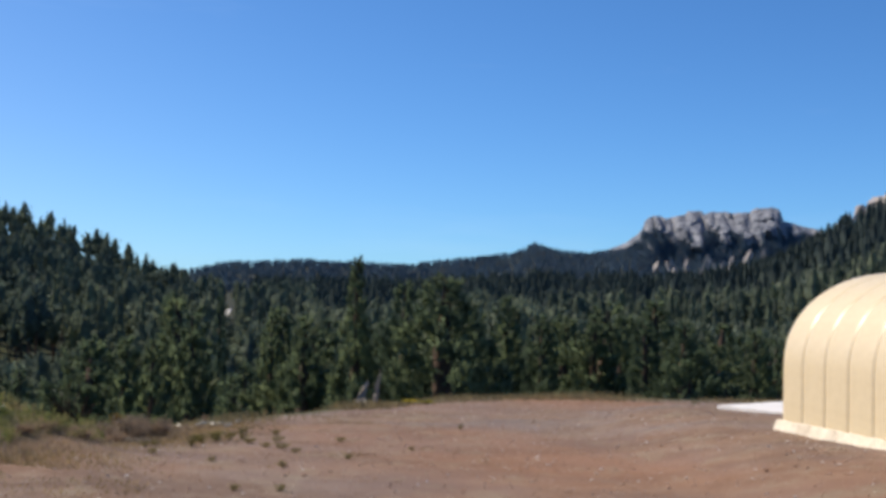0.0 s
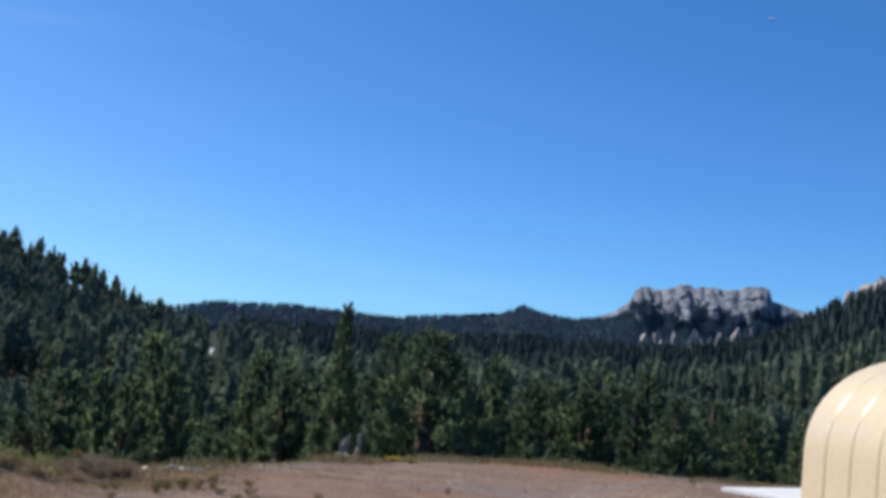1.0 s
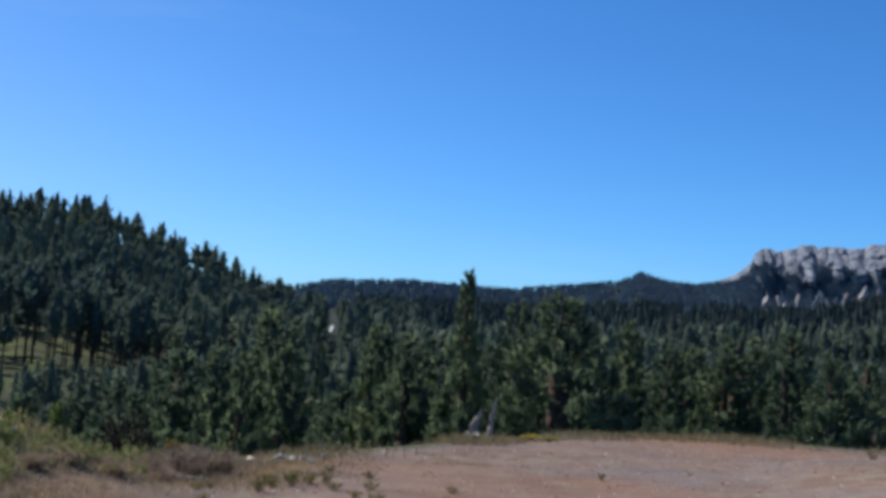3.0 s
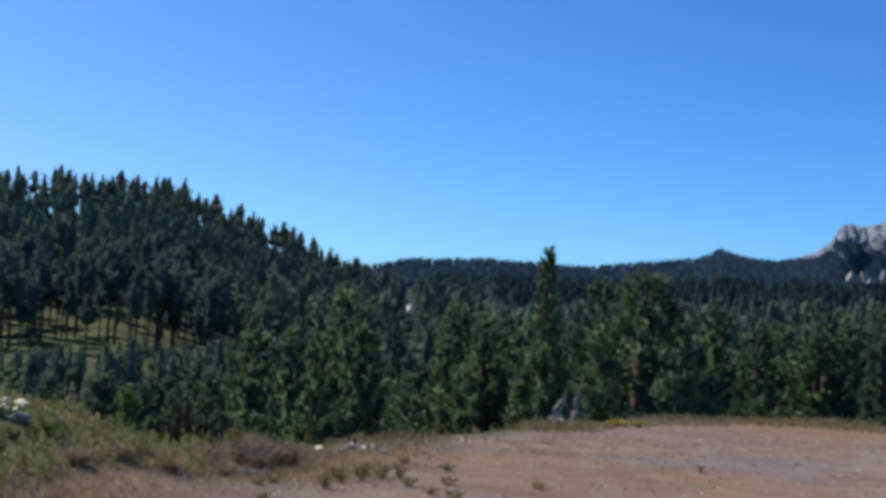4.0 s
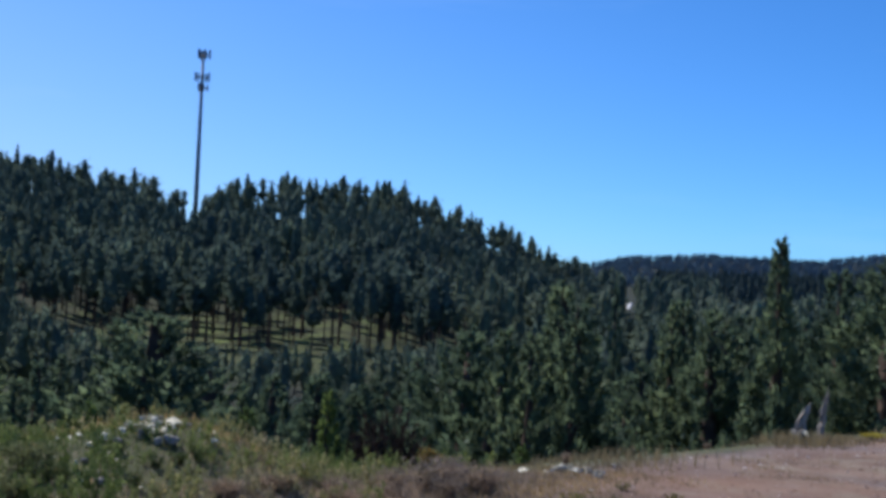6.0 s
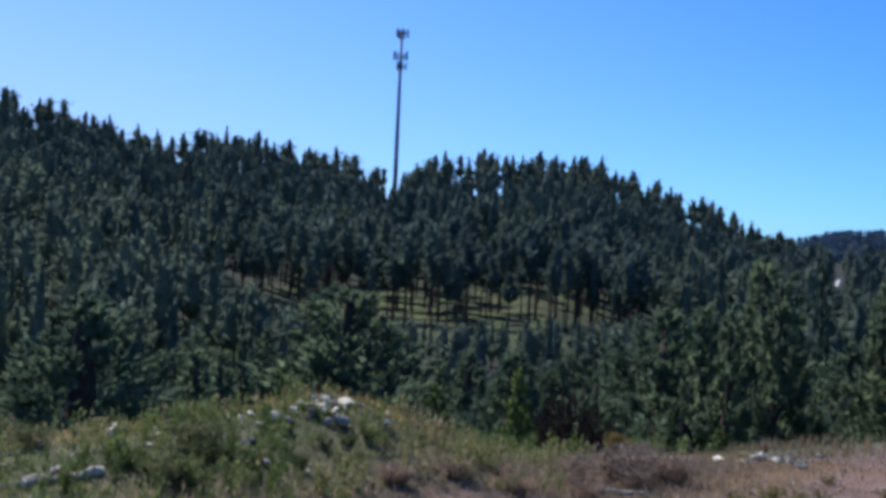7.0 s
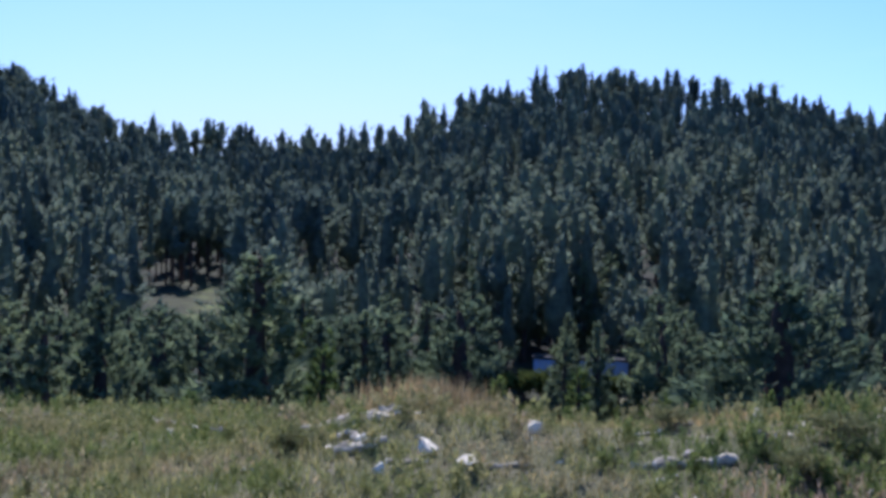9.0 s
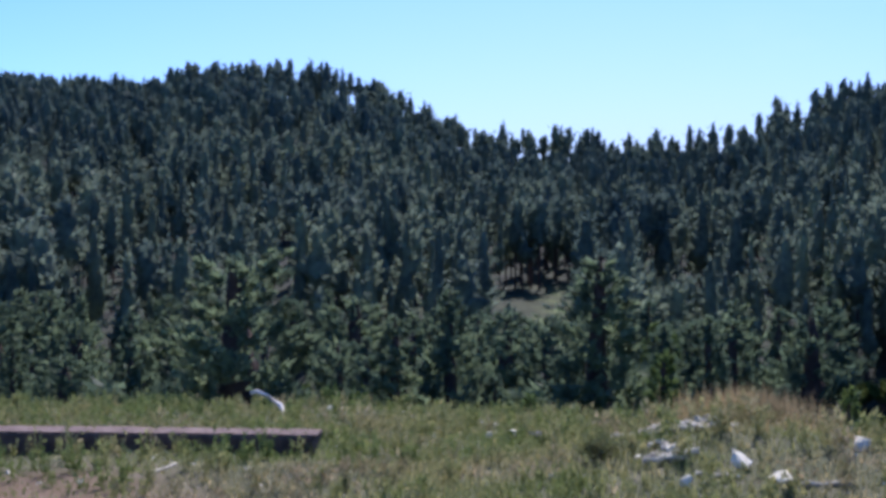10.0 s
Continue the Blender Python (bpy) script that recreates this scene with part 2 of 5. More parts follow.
def ground(x, y):
    """The height of the ground."""
    x, y = np.asarray(x, float), np.asarray(y, float)
    az, r = polar(x, y)
    edge = table(EDGE, az, 1)
    # the levelled yard and the rough meadow beside it, with a heap of spoil between them
    yard = 0.375 - 0.022 * np.clip(y - 13.75, 0, 25) + 0.015 * lumps(x, y, 1.7, 1.0)
    yard = yard + 0.35 * ss((x - 2.4) / 2.4) * (1 - ss((y - 24.5) / 3.5)) * ss((y - 4) / 6) * (1 - ss((x - 16) / 8))
    rough = ss((az - 15) / 8)
    away = np.hypot(x + 1.25, y - 9.1)
    heap = 0.36 * np.exp(-(((x + 6.9) / 2.1) ** 2 + ((y - 14.75) / 2.3) ** 2)) + 0.45 * np.exp(-(((x + 6.4) / 1.2) ** 2 + ((y - 16.75) / 1.1) ** 2))
    heap = heap + 0.22 * np.exp(-(((x + 9.1) / 1.3) ** 2 + ((y - 13.2) / 1.1) ** 2))
    sink = -0.11 * np.maximum(away - 8.25, 0) * ss((az - 30) / 12)
    top = yard + rough * (0.05 + 0.04 * lumps(x, y, 1.5, 0.4) + heap + sink)
    # the slope below its edge and the valley floor
    d = np.maximum(r - edge, 0)
    low = -18.75 * ss((az + 8) / 30) - 13.75 * (1 - ss((az + 8) / 30))
    fall = low * (1 - np.exp(-d / 32.0)) * ss(d / 6.0)
    h = top * np.exp(-d / 15) + fall
    # hills
    rc, ec = table(CREST, az, 1), table(CREST, az, 2)
    zc = 2.2 + rc * np.tan(np.radians(ec)) - TREE_H
    r0 = 119.0
    s = np.clip((r - r0) / (rc - r0), 0, 1)
    up = (zc - low) * (0.80 * s + 0.20 * ss(s)) - 5.5 * ss(s * 1.3) * (1 - ss((r - rc + 45) / 40)) * ss((az - 10) / 4) * (1 - ss((az - 75) / 4))
    back = np.maximum(r - rc, 0)
    hill = h + np.where(r > r0, up, 0) - np.minimum(back * 0.22, np.maximum(zc + 18, 0))
    rf, ef = table(FAR, az, 1), table(FAR, az, 2)
    zf = 2.2 + rf * np.tan(np.radians(ef)) - 7.5
    t = np.clip((r - 150) / (rf - 150), 0, 1)
    far = h + (zf - low) * t ** 1.4 - np.maximum(r - rf, 0) * 0.05
    out = np.maximum(hill, far)
    return out + np.where(r > 125, 1.5 * lumps(x, y, 0.04, 2.0) * np.clip((r - 125) / 125, 0, 1), 0)


def glade(az, r):
    """Open grassy slopes between the pines."""
    return np.clip(np.exp(-(((az - 27.5) / 9.0) ** 4 + ((r - 232) / 44) ** 4)) + 0.95 * np.exp(-(((az - 70.2) / 2.6) ** 4 + ((r - 185) / 35) ** 4)), 0, 1)


def cover(x, y):
    """How far the ground is bare gravel, and how far meadow."""
    az, r = polar(x, y)
    edge = table(EDGE, az, 1)
    border = 15.0 + 2.6 * np.clip(13.5 - r, 0, 20) + 1.2 * lumps(x, y, 0.45, 1.0) + 1.4 * lumps(x, y, 1.4, 3.0)
    nearer = 5.2 + 0.5 * lumps(x, y, 0.7, 5.0) + 0.5 * lumps(x, y, 1.9, 1.0) + 2.6 * ss((az - 45) / 14)
    gravel = (1 - ss((az - border) / 3)) * (1 - ss((r - edge + 0.9) / 1.3))
    gravel = gravel * (1 - ss((-az - 110) / 50))
    gravel = np.maximum(gravel, (0.85 - 0.3 * ss((az - 45) / 14)) * (1 - ss((r - nearer) / 2.0)))
    return gravel, (1 - gravel) * (1 - ss((r - edge - 11) / 12))


def build_ground():
    azs = np.radians(np.concatenate([np.arange(-30, 105, 0.45), np.arange(105, 330, 5.0)]))
    rs = np.concatenate([[0.002, 0.2], np.arange(0.5, 36, 0.30), 36 * 1.03 ** np.arange(0, 168)])
    A, Rr = np.meshgrid(azs, rs)
    X, Y = CX - Rr * np.sin(A), CY + Rr * np.cos(A)
    Z = ground(X, Y)
    na, nr = len(azs), len(rs)
    V = np.stack([X, Y, Z], -1).reshape(-1, 3)
    i, j = np.meshgrid(np.arange(nr - 1), np.arange(na), indexing="ij")
    k = (j + 1) % na
    F = np.stack([i * na + j, i * na + k, (i + 1) * na + k, (i + 1) * na + j], -1).reshape(-1, 4)[:, ::-1]
    me = mesh_from("ground", V, F, [GROUND], None, True)
    x, y = V[:, 0], V[:, 1]
    gravel, grass = cover(x, y)
    for name, values in (("gravel", gravel), ("meadow", grass), ("glade", glade(*polar(x, y)))):
        me.attributes.new(name, "FLOAT", "POINT").data.foreach_set("value", values.astype(np.float32))
    return tagged(new("ground", me), "reddish gravel yard, dry grass meadow and wooded valley slopes", "ground", kind="structure")


def ground_material():
    m, n, l, b = material("yard_and_slopes", 0.95, 0.15)
    big, mid, fine = noise_tex(n, l, 0.35, 5), noise_tex(n, l, 2.6, 6, 0.7), noise_tex(n, l, 30, 4, 0.7)
    gravel = ramp(n, l, mid, [(0.3, (0.150, 0.094, 0.066)), (0.5, (0.215, 0.142, 0.100)), (0.72, (0.280, 0.208, 0.158))])
    gravel = mix(n, l, ramp(n, l, big, [(0.42, (0, 0, 0)), (0.6, (0.75, 0.75, 0.75))]), gravel, (0.215, 0.175, 0.158))
    wide = noise_tex(n, l, 0.09, 3, 0.5)
    gravel = mix(n, l, ramp(n, l, wide, [(0.46, (0, 0, 0)), (0.60, (0.7, 0.7, 0.7))]), gravel, (0.265, 0.134, 0.074))
    # wheel-worn streaks and thin dry growth
    tc, mp, st = n.new("ShaderNodeTexCoord"), n.new("ShaderNodeMapping"), n.new("ShaderNodeTexNoise")
    mp.inputs["Scale"].default_value, mp.inputs["Rotation"].default_value = (0.45, 0.8, 1.0), (0, 0, 0.7)
    st.inputs["Scale"].default_value, st.inputs["Detail"].default_value = 1.0, 6.0
    l.new(tc.outputs["Object"], mp.inputs["Vector"])
    l.new(mp.outputs[0], st.inputs["Vector"])
    gravel = mix(n, l, 1.0, gravel, ramp(n, l, st.outputs["Fac"], [(0.38, (0.78, 0.79, 0.82)), (0.55, (0.96, 0.96, 0.96)), (0.7, (1.02, 1.0, 0.98))]), "MULTIPLY")
    gravel = mix(n, l, ramp(n, l, noise_tex(n, l, 1.3, 8, 0.75), [(0.52, (0, 0, 0)), (0.66, (0.65, 0.65, 0.65))]), gravel, (0.245, 0.205, 0.140))
    gravel = mix(n, l, 0.5, gravel, ramp(n, l, fine, [(0.3, (0.4, 0.4, 0.4)), (0.7, (0.62, 0.62, 0.62))]), "OVERLAY")
    meadow = ramp(n, l, mid, [(0.3, (0.062, 0.070, 0.032)), (0.5, (0.10, 0.102, 0.050)), (0.7, (0.16, 0.142, 0.092))])
    floor = ramp(n, l, noise_tex(n, l, 0.12, 6, 0.65), [(0.45, (0.028, 0.030, 0.022)), (0.62, (0.040, 0.047, 0.024)), (0.80, (0.085, 0.098, 0.040))])
    open_grass = ramp(n, l, noise_tex(n, l, 0.2, 5, 0.6), [(0.38, (0.032, 0.038, 0.018)), (0.52, (0.07, 0.08, 0.03)), (0.66, (0.115, 0.15, 0.045))])
    floor = mix(n, l, attribute(n, "glade").outputs["Fac"], floor, open_grass)
    c = mix(n, l, attribute(n, "meadow").outputs["Fac"], floor, meadow)
    c = mix(n, l, attribute(n, "gravel").outputs["Fac"], c, gravel)
    l.new(c, b.inputs["Base Color"])
    bump(n, l, b, fine, 0.5, 0.03)
    return m


GROUND = ground_material()
build_ground()


# ---- pines ----
def pine_mesh(name, arrays, sprays, needles=None):
    tv, tf, cv, cf = arrays
    # dark bark-brown core behind the needles paints in the shade of the crown's gaps
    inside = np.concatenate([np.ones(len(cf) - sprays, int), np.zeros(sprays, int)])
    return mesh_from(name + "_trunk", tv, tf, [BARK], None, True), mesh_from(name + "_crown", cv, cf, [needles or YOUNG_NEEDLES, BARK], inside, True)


def spire_arrays(seed, start, radius, sprays, leaf, dome=0.5, rings=6, ribs=6, sides=3, levels=3, ragged=0.5, lean=0.0, core=0.74, limbs=0, boughs=0, tilt=0.35):
    """A pine of the far woods, ten metres high: a trunk and a narrow lobed crown clad in upturned sprays of needles."""
    g = np.random.default_rng(seed)
    zs = np.linspace(-0.6, 9.6, levels)
    rad = 0.16 * (1 - zs / 10 * 0.9) + 0.012
    q = np.arange(sides) * 2 * np.pi / sides
    tv = np.concatenate([np.stack([lean * z + r * np.cos(q), r * np.sin(q), np.full(sides, z)], -1) for z, r in zip(zs, rad)])
    tf = []
    for i in range(levels - 1):
        for k in range(sides):
            a, b2 = i * sides + k, i * sides + (k + 1) % sides
            tf += [(a, b2, b2 + sides), (a, b2 + sides, a + sides)]
    # bare limbs under the crown
    for k in range(limbs):
        z, a2, w = 10 * (start * (0.55 + 0.5 * g.random())), g.random() * 6.283, 0.035
        o, reach = len(tv), radius * (0.5 + 0.5 * g.random())
        p = np.array((lean * z, 0, z))
        e = p + np.array((math.cos(a2) * reach, math.sin(a2) * reach, 0.1 * reach))
        tv = np.concatenate([tv, [p + (0, 0, w), p - (0, 0, w), e]])
        tf.append((o, o + 1, o + 2))
    tf = np.array(tf)
    tier = 1 + ragged * (g.random(9) - 0.5) * 0.9
    phase = g.random(3) * 6.283

    def reach(u, a2):
        p = np.minimum(1, (u + 0.10) / 0.30) * np.clip(1 - u ** (1 + 1.5 * dome), 0, 1) ** (1.0 - 0.42 * dome) + 0.03
        return radius * p * np.interp(u, np.linspace(0, 1, 9), tier) * (1 + 0.30 * ragged * np.sin(a2 + phase[0] + 3 * u) + 0.28 * ragged * np.sin(2 * a2 + phase[1] + 7 * u) + 0.22 * ragged * np.sin(3 * a2 + phase[2] + 13 * u))

    us = np.linspace(0.0, 0.97, rings)
    cv = []
    for i, u in enumerate(us):
        a2 = np.arange(ribs) * 2 * np.pi / ribs + 0.5 * i
        r = core * reach(u, a2) * (0.8 + 0.4 * g.random(ribs))
        z = 10 * (start + (1 - start) * u) + g.normal(0, 0.12, ribs)
        cv.append(np.stack([lean * z + r * np.cos(a2), r * np.sin(a2), z], -1))
    cv = np.concatenate(cv)
    cf = []
    for i in range(rings - 1):
        for k in range(ribs):
            p0, p1 = i * ribs + k, i * ribs + (k + 1) % ribs
            cf += [(p0, p1, p1 + ribs), (p0, p1 + ribs, p0 + ribs)]
    cf += [(0, k + 1, k) for k in range(1, ribs - 1)]
    cf = np.array(cf)
    n = sprays
    if boughs:
        # sprays gathered on boughs, denser towards their tips
        bu = (np.arange(boughs) + g.random(boughs)) / boughs * 0.97
        ba = np.arange(boughs) * 2.4 + g.normal(0, 0.4, boughs)
        bl = reach(bu, ba) * (0.72 + 0.45 * g.random(boughs))
        k = g.choice(boughs, n, p=(bl + 0.12 * radius) / np.sum(bl + 0.12 * radius))
        f = 0.48 + 0.58 * np.sqrt(g.random(n))
        r = bl[k] * f
        spread = 0.06 + 0.13 * radius * (1 - bu[k])
        a2 = ba[k] + g.normal(0, 1, n) * np.minimum(spread / (r + 0.05), 0.7)
        u = bu[k]
        z = 10 * (start + (1 - start) * u) + r * (0.10 + 0.5 * u) + g.normal(0, 1, n) * spread * 0.75
    else:
        u = 1 - np.sqrt(g.random(n) * 0.985 + 0.001)
        a2 = g.random(n) * 6.283
        r = reach(u, a2) * (0.70 + 0.36 * g.random(n))
        z = 10 * (start + (1 - start) * u)
    out = np.stack([np.cos(a2), np.sin(a2), np.full(n, 0.25)], -1)
    c = np.stack([lean * z + r * np.cos(a2), r * np.sin(a2), z], -1)
    d = out * np.array((0.55, 0.55, 0)) + np.array((0, 0, 0.75)) + g.normal(0, 0.42, (n, 3))
    d /= np.linalg.norm(d, axis=1)[:, None]
    face = out + g.normal(0, tilt, (n, 3))
    w = np.cross(d, face)
    w /= np.linalg.norm(w, axis=1)[:, None] + 1e-9
    sz = (leaf * (0.6 + 0.8 * g.random(n)) * (0.55 + 0.45 * (1 - u)))[:, None]
    o = len(cv)
    cv = np.concatenate([cv, np.stack([c - d * sz * 0.5 - w * sz * 0.34, c - d * sz * 0.5 + w * sz * 0.34, c + d * sz], 1).reshape(-1, 3)])
    cf = np.concatenate([cf, o + np.arange(3 * n).reshape(-1, 3)])
    return tv, tf, cv, cf


# foot of the crown, its radius, sprays, roundness of the top, unevenness, lean
NEAR_SHAPES = [(0.12, 1.9, 6000, 0.30, 0.5, 0.0), (0.24, 1.8, 5200, 0.5, 0.6, 0.01), (0.08, 2.7, 9000, 0.30, 0.4, 0.0), (0.16, 2.0, 5000, 0.0, 0.7, -0.01), (0.10, 1.6, 5000, 0.2, 0.5, 0.0), (0.36, 1.9, 4600, 0.8, 0.7, 0.015)]
NEAR_KINDS = [spire_arrays(11 + i, st, rad, n, 0.27, dm, 10, 8, 8, 8, rg, ln, 0.24, 14, n // 55, 0.3) for i, (st, rad, n, dm, rg, ln) in enumerate(NEAR_SHAPES)]
BELOW_KINDS = [spire_arrays(31 + i, st, rad, n // 3, 0.40, dm, 8, 7, 6, 5, rg, ln, 0.24, 8, n // 70, 0.3) for i, (st, rad, n, dm, rg, ln) in enumerate(NEAR_SHAPES)]
MID_KINDS = [spire_arrays(41 + i, st, rad, 380, 0.33, dm, 8, 7, 4, 4, rg, 0.0, 0.66, 5, 0, 0.3) for i, (st, rad, dm, rg) in enumerate([(0.26, 1.3, 0.5, 0.7), (0.42, 1.3, 0.8, 0.8), (0.14, 1.45, 0.35, 0.6), (0.48, 1.4, 1.0, 0.9), (0.22, 1.15, 0.3, 0.7)])]
LOW_KINDS = [spire_arrays(31 + i, st, rad, n // 3, 0.36, dm, 8, 7, 6, 5, rg, ln, 0.52, 8, n // 66, 0.3) for i, (st, rad, n, dm, rg, ln) in enumerate(NEAR_SHAPES)]
MID_KINDS = [spire_arrays(41 + i, st, rad, 230, 0.42, dm, 7, 6, 4, 4, rg, 0.0, 0.60, 5, 26, 0.3) for i, (st, rad, dm, rg) in enumerate([(0.26, 1.35, 0.5, 0.8), (0.42, 1.35, 0.8, 0.9), (0.14, 1.5, 0.35, 0.7), (0.48, 1.5, 1.0, 1.0), (0.22, 1.2, 0.3, 0.8)])]
LOW_KINDS = [spire_arrays(61 + i, st, rad, 160, 0.42, dm, 6, 6, 3, 3, rg, 0.0, 0.70, 0, 0, 0.25) for i, (st, rad, dm, rg) in enumerate([(0.20, 1.25, 0.6, 0.7), (0.34, 1.25, 0.9, 0.8), (0.14, 1.4, 0.4, 0.6), (0.42, 1.35, 1.1, 0.9), (0.24, 1.15, 0.3, 0.7)])]
CREST_KINDS = [spire_arrays(71 + i, st, rad, 130, 0.50, dm, 6, 6, 4, 4, 1.0, ln, 0.62, 4, 18) for i, (st, rad, dm, ln) in enumerate([(0.40, 1.4, 1.1, 0.01), (0.50, 1.2, 1.1, -0.02), (0.34, 1.45, 0.8, 0.0), (0.54, 1.5, 1.4, 0.02), (0.26, 1.2, 0.5, 0.0)])]
FAR_KINDS = [spire_arrays(81 + i, st, rad, 36, 0.85, dm, 4, 5, 3, 2, 0.6) for i, (st, rad, dm) in enumerate([(0.15, 1.3, 0.4), (0.25, 1.2, 0.8), (0.12, 1.5, 0.3)])]
TINY_KINDS = [spire_arrays(91 + i, st, 1.7, 8, 1.3, dm, 3, 5, 3, 2, 0.5) for i, (st, dm) in enumerate([(0.10, 0.6), (0.18, 1.0)])]


def forest(name, label, kinds, spots, seed, needles=None):
    """Woods in one mesh: spots are rows of x, y, z, height."""
    g = np.random.default_rng(seed)
    pick = g.integers(0, len(kinds), len(spots))
    VV, FF, MM, base = [], [], [], 0
    for k, (tv, tf, cv, cf) in enumerate(kinds):
        sp = spots[pick == k]
        if not len(sp):
            continue
        v = np.concatenate([tv, cv])
        f = np.concatenate([tf, cf + len(tv)])
        m = np.concatenate([np.zeros(len(tf), int), np.ones(len(cf), int)])
        a = g.random(len(sp)) * 6.283
        sc = sp[:, 3] / 10.0
        wide = sc * (0.75 + 0.5 * g.random(len(sp)))
        ca, sa2 = np.cos(a)[:, None], np.sin(a)[:, None]
        X = (v[None, :, 0] * ca - v[None, :, 1] * sa2) * wide[:, None] + sp[:, 0:1]
        Y = (v[None, :, 0] * sa2 + v[None, :, 1] * ca) * wide[:, None] + sp[:, 1:2]
        Z = v[None, :, 2] * sc[:, None] + sp[:, 2:3]
        VV.append(np.stack([X, Y, Z], -1).reshape(-1, 3))
        FF.append((f[None] + (np.arange(len(sp)) * len(v))[:, None, None] + base).reshape(-1, 3))
        MM.append(np.tile(m, len(sp)))
        base += len(sp) * len(v)
    me = mesh_from(name, np.concatenate(VV), np.concatenate(FF), [BARK, needles or NEEDLES], np.concatenate(MM), True)
    return tagged(new(name, me), label, "forest", kind="stuff")


def scatter(az0, az1, r0, r1, spacing, seed, keep=None, hmin=11, hmax=18):
    """Tree spots in a sector, thinned by keep(az, r)."""
    g = np.random.default_rng(seed)
    n = int(0.5 * math.radians(az1 - az0) * (r1 ** 2 - r0 ** 2) / spacing ** 2)
    az = az0 + (az1 - az0) * g.random(n)
    r = np.sqrt(r0 ** 2 + (r1 ** 2 - r0 ** 2) * g.random(n))
    x, y = CX - r * np.sin(np.radians(az)), CY + r * np.cos(np.radians(az))
    ok = np.ones(n, bool) if keep is None else keep(az, r, x, y, g.random(n))
    az, r, x, y = az[ok], r[ok], x[ok], y[ok]
    h = hmin + (hmax - hmin) * g.random(len(x))
    z = ground(x, y)
    # valley trees cut to fit the treetop line the camera sees, a few left taller
    cap = 2.2 + r * np.tan(np.radians(table(TREETOPS, az, 1))) - z + 2.0 * g.random(len(x)) + np.where((g.random(len(x)) < 0.12) & (az > 38), 3.0, 0)
    h = np.where(r < 205, np.minimum(h, cap), h)
    # nothing tall before the white boulder
    h = np.where((np.abs(az - 9.97) < 0.2 + 85 / r) & (r < 558), np.minimum(h, 2.2 - r * math.tan(radians(1.15)) - z), h)
    return np.stack([x, y, z, h], -1)[h > 4.2]


def clearing(az, r, x, y, q):
    """Open grassy patches on the slopes, thinner woods along the crest."""
    c = lumps(x, y, 0.036, 0.7) + 0.5 * lumps(x, y, 0.09, 2.2)
    open_band = glade(az, r)
    rc = table(CREST, az, 1)
    lane = ((np.abs(np.degrees(np.arctan2(-(x + 1.12), y - 8.6)) - 55.6) < 3.2) & (r < 138)) | ((np.abs(az - 30.3) < 0.30) & (r > 405))
    # the white boulder stands in the sun
    bx, by = CX - 560 * math.sin(radians(9.97)), CY + 560 * math.cos(radians(9.97))
    lane = lane | (np.hypot(x - bx + 9 * math.sin(radians(SUN_AZ)), y - by - 9 * math.cos(radians(SUN_AZ))) < 12)
    return (q > np.clip(0.06 + 0.25 * c, 0, 0.35)) & (q > 0.40 * open_band) & (q > (0.46 - 0.36 * ss((az - 75) / 4)) * ss((r - rc + 52) / 25)) & (r < rc + 10) & ~lane


def below_crest(az, r, x, y, q):
    return clearing(az, r, x, y, q) & (r < table(CREST, az, 1) - 42)


def along_crest(az, r, x, y, q):
    return clearing(az, r, x, y, q) & (r >= table(CREST, az, 1) - 42)


def across_valley(az, r, x, y, q):
    rocks = ((az < -17.8) & (r > 690) & (q < 0.85)) | ((az < -10.0) & (az > -13.6) & (r > 770) & (q < 0.75))
    return (q > 0.12) & ~rocks & ((r < table(CREST, az, 1) + 15) | (az > -17))


def on_far_ridge(az, r, x, y, q):
    rocks = (az < -10.2) & (az > -14.0) & (r < 1090) & (q < 0.8)
    return (r < table(FAR, az, 1) + 20) & ((r < table(CREST, az, 1) + 15) | (az > -17)) & ~rocks


slope_spots = scatter(-26, 106, 126, 290, 5.0, 5, clearing, 10, 18)
in_glade = glade(*polar(slope_spots[:, 0], slope_spots[:, 1])) > 0.25
forest("pine_forest", "dense dark green ponderosa pines on the near slopes", MID_KINDS, slope_spots[~in_glade], 1)
forest("pine_forest", "tall bare-stemmed pines standing in the open grassy slope", [MID_KINDS[1], MID_KINDS[3]], slope_spots[in_glade], 13)
forest("pine_forest", "dense dark green ponderosa pines up to the hill crest", LOW_KINDS, scatter(6, 106, 290, 620, 5.6, 6, below_crest, 11.5, 19), 2)
forest("pine_forest", "tall open-crowned ponderosa pines along the hill crest", CREST_KINDS, scatter(6, 106, 400, 620, 5.2, 16, along_crest, 12.0, 20.5), 12)
forest("pine_forest", "dark green pine woods across the wide valley", FAR_KINDS, scatter(-30, 9, 290, 900, 7.0, 7, across_valley), 3, HAZED_NEEDLES)
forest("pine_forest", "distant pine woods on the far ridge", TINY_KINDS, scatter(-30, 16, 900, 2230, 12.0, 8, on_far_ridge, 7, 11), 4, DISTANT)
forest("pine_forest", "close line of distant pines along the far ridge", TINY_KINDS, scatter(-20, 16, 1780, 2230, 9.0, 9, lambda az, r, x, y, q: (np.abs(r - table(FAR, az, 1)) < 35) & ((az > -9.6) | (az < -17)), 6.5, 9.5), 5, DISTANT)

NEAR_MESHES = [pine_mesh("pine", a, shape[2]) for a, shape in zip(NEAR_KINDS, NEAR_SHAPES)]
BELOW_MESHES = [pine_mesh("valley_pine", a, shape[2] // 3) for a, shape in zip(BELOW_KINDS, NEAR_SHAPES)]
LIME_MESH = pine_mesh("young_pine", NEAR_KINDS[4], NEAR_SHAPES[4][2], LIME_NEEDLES)


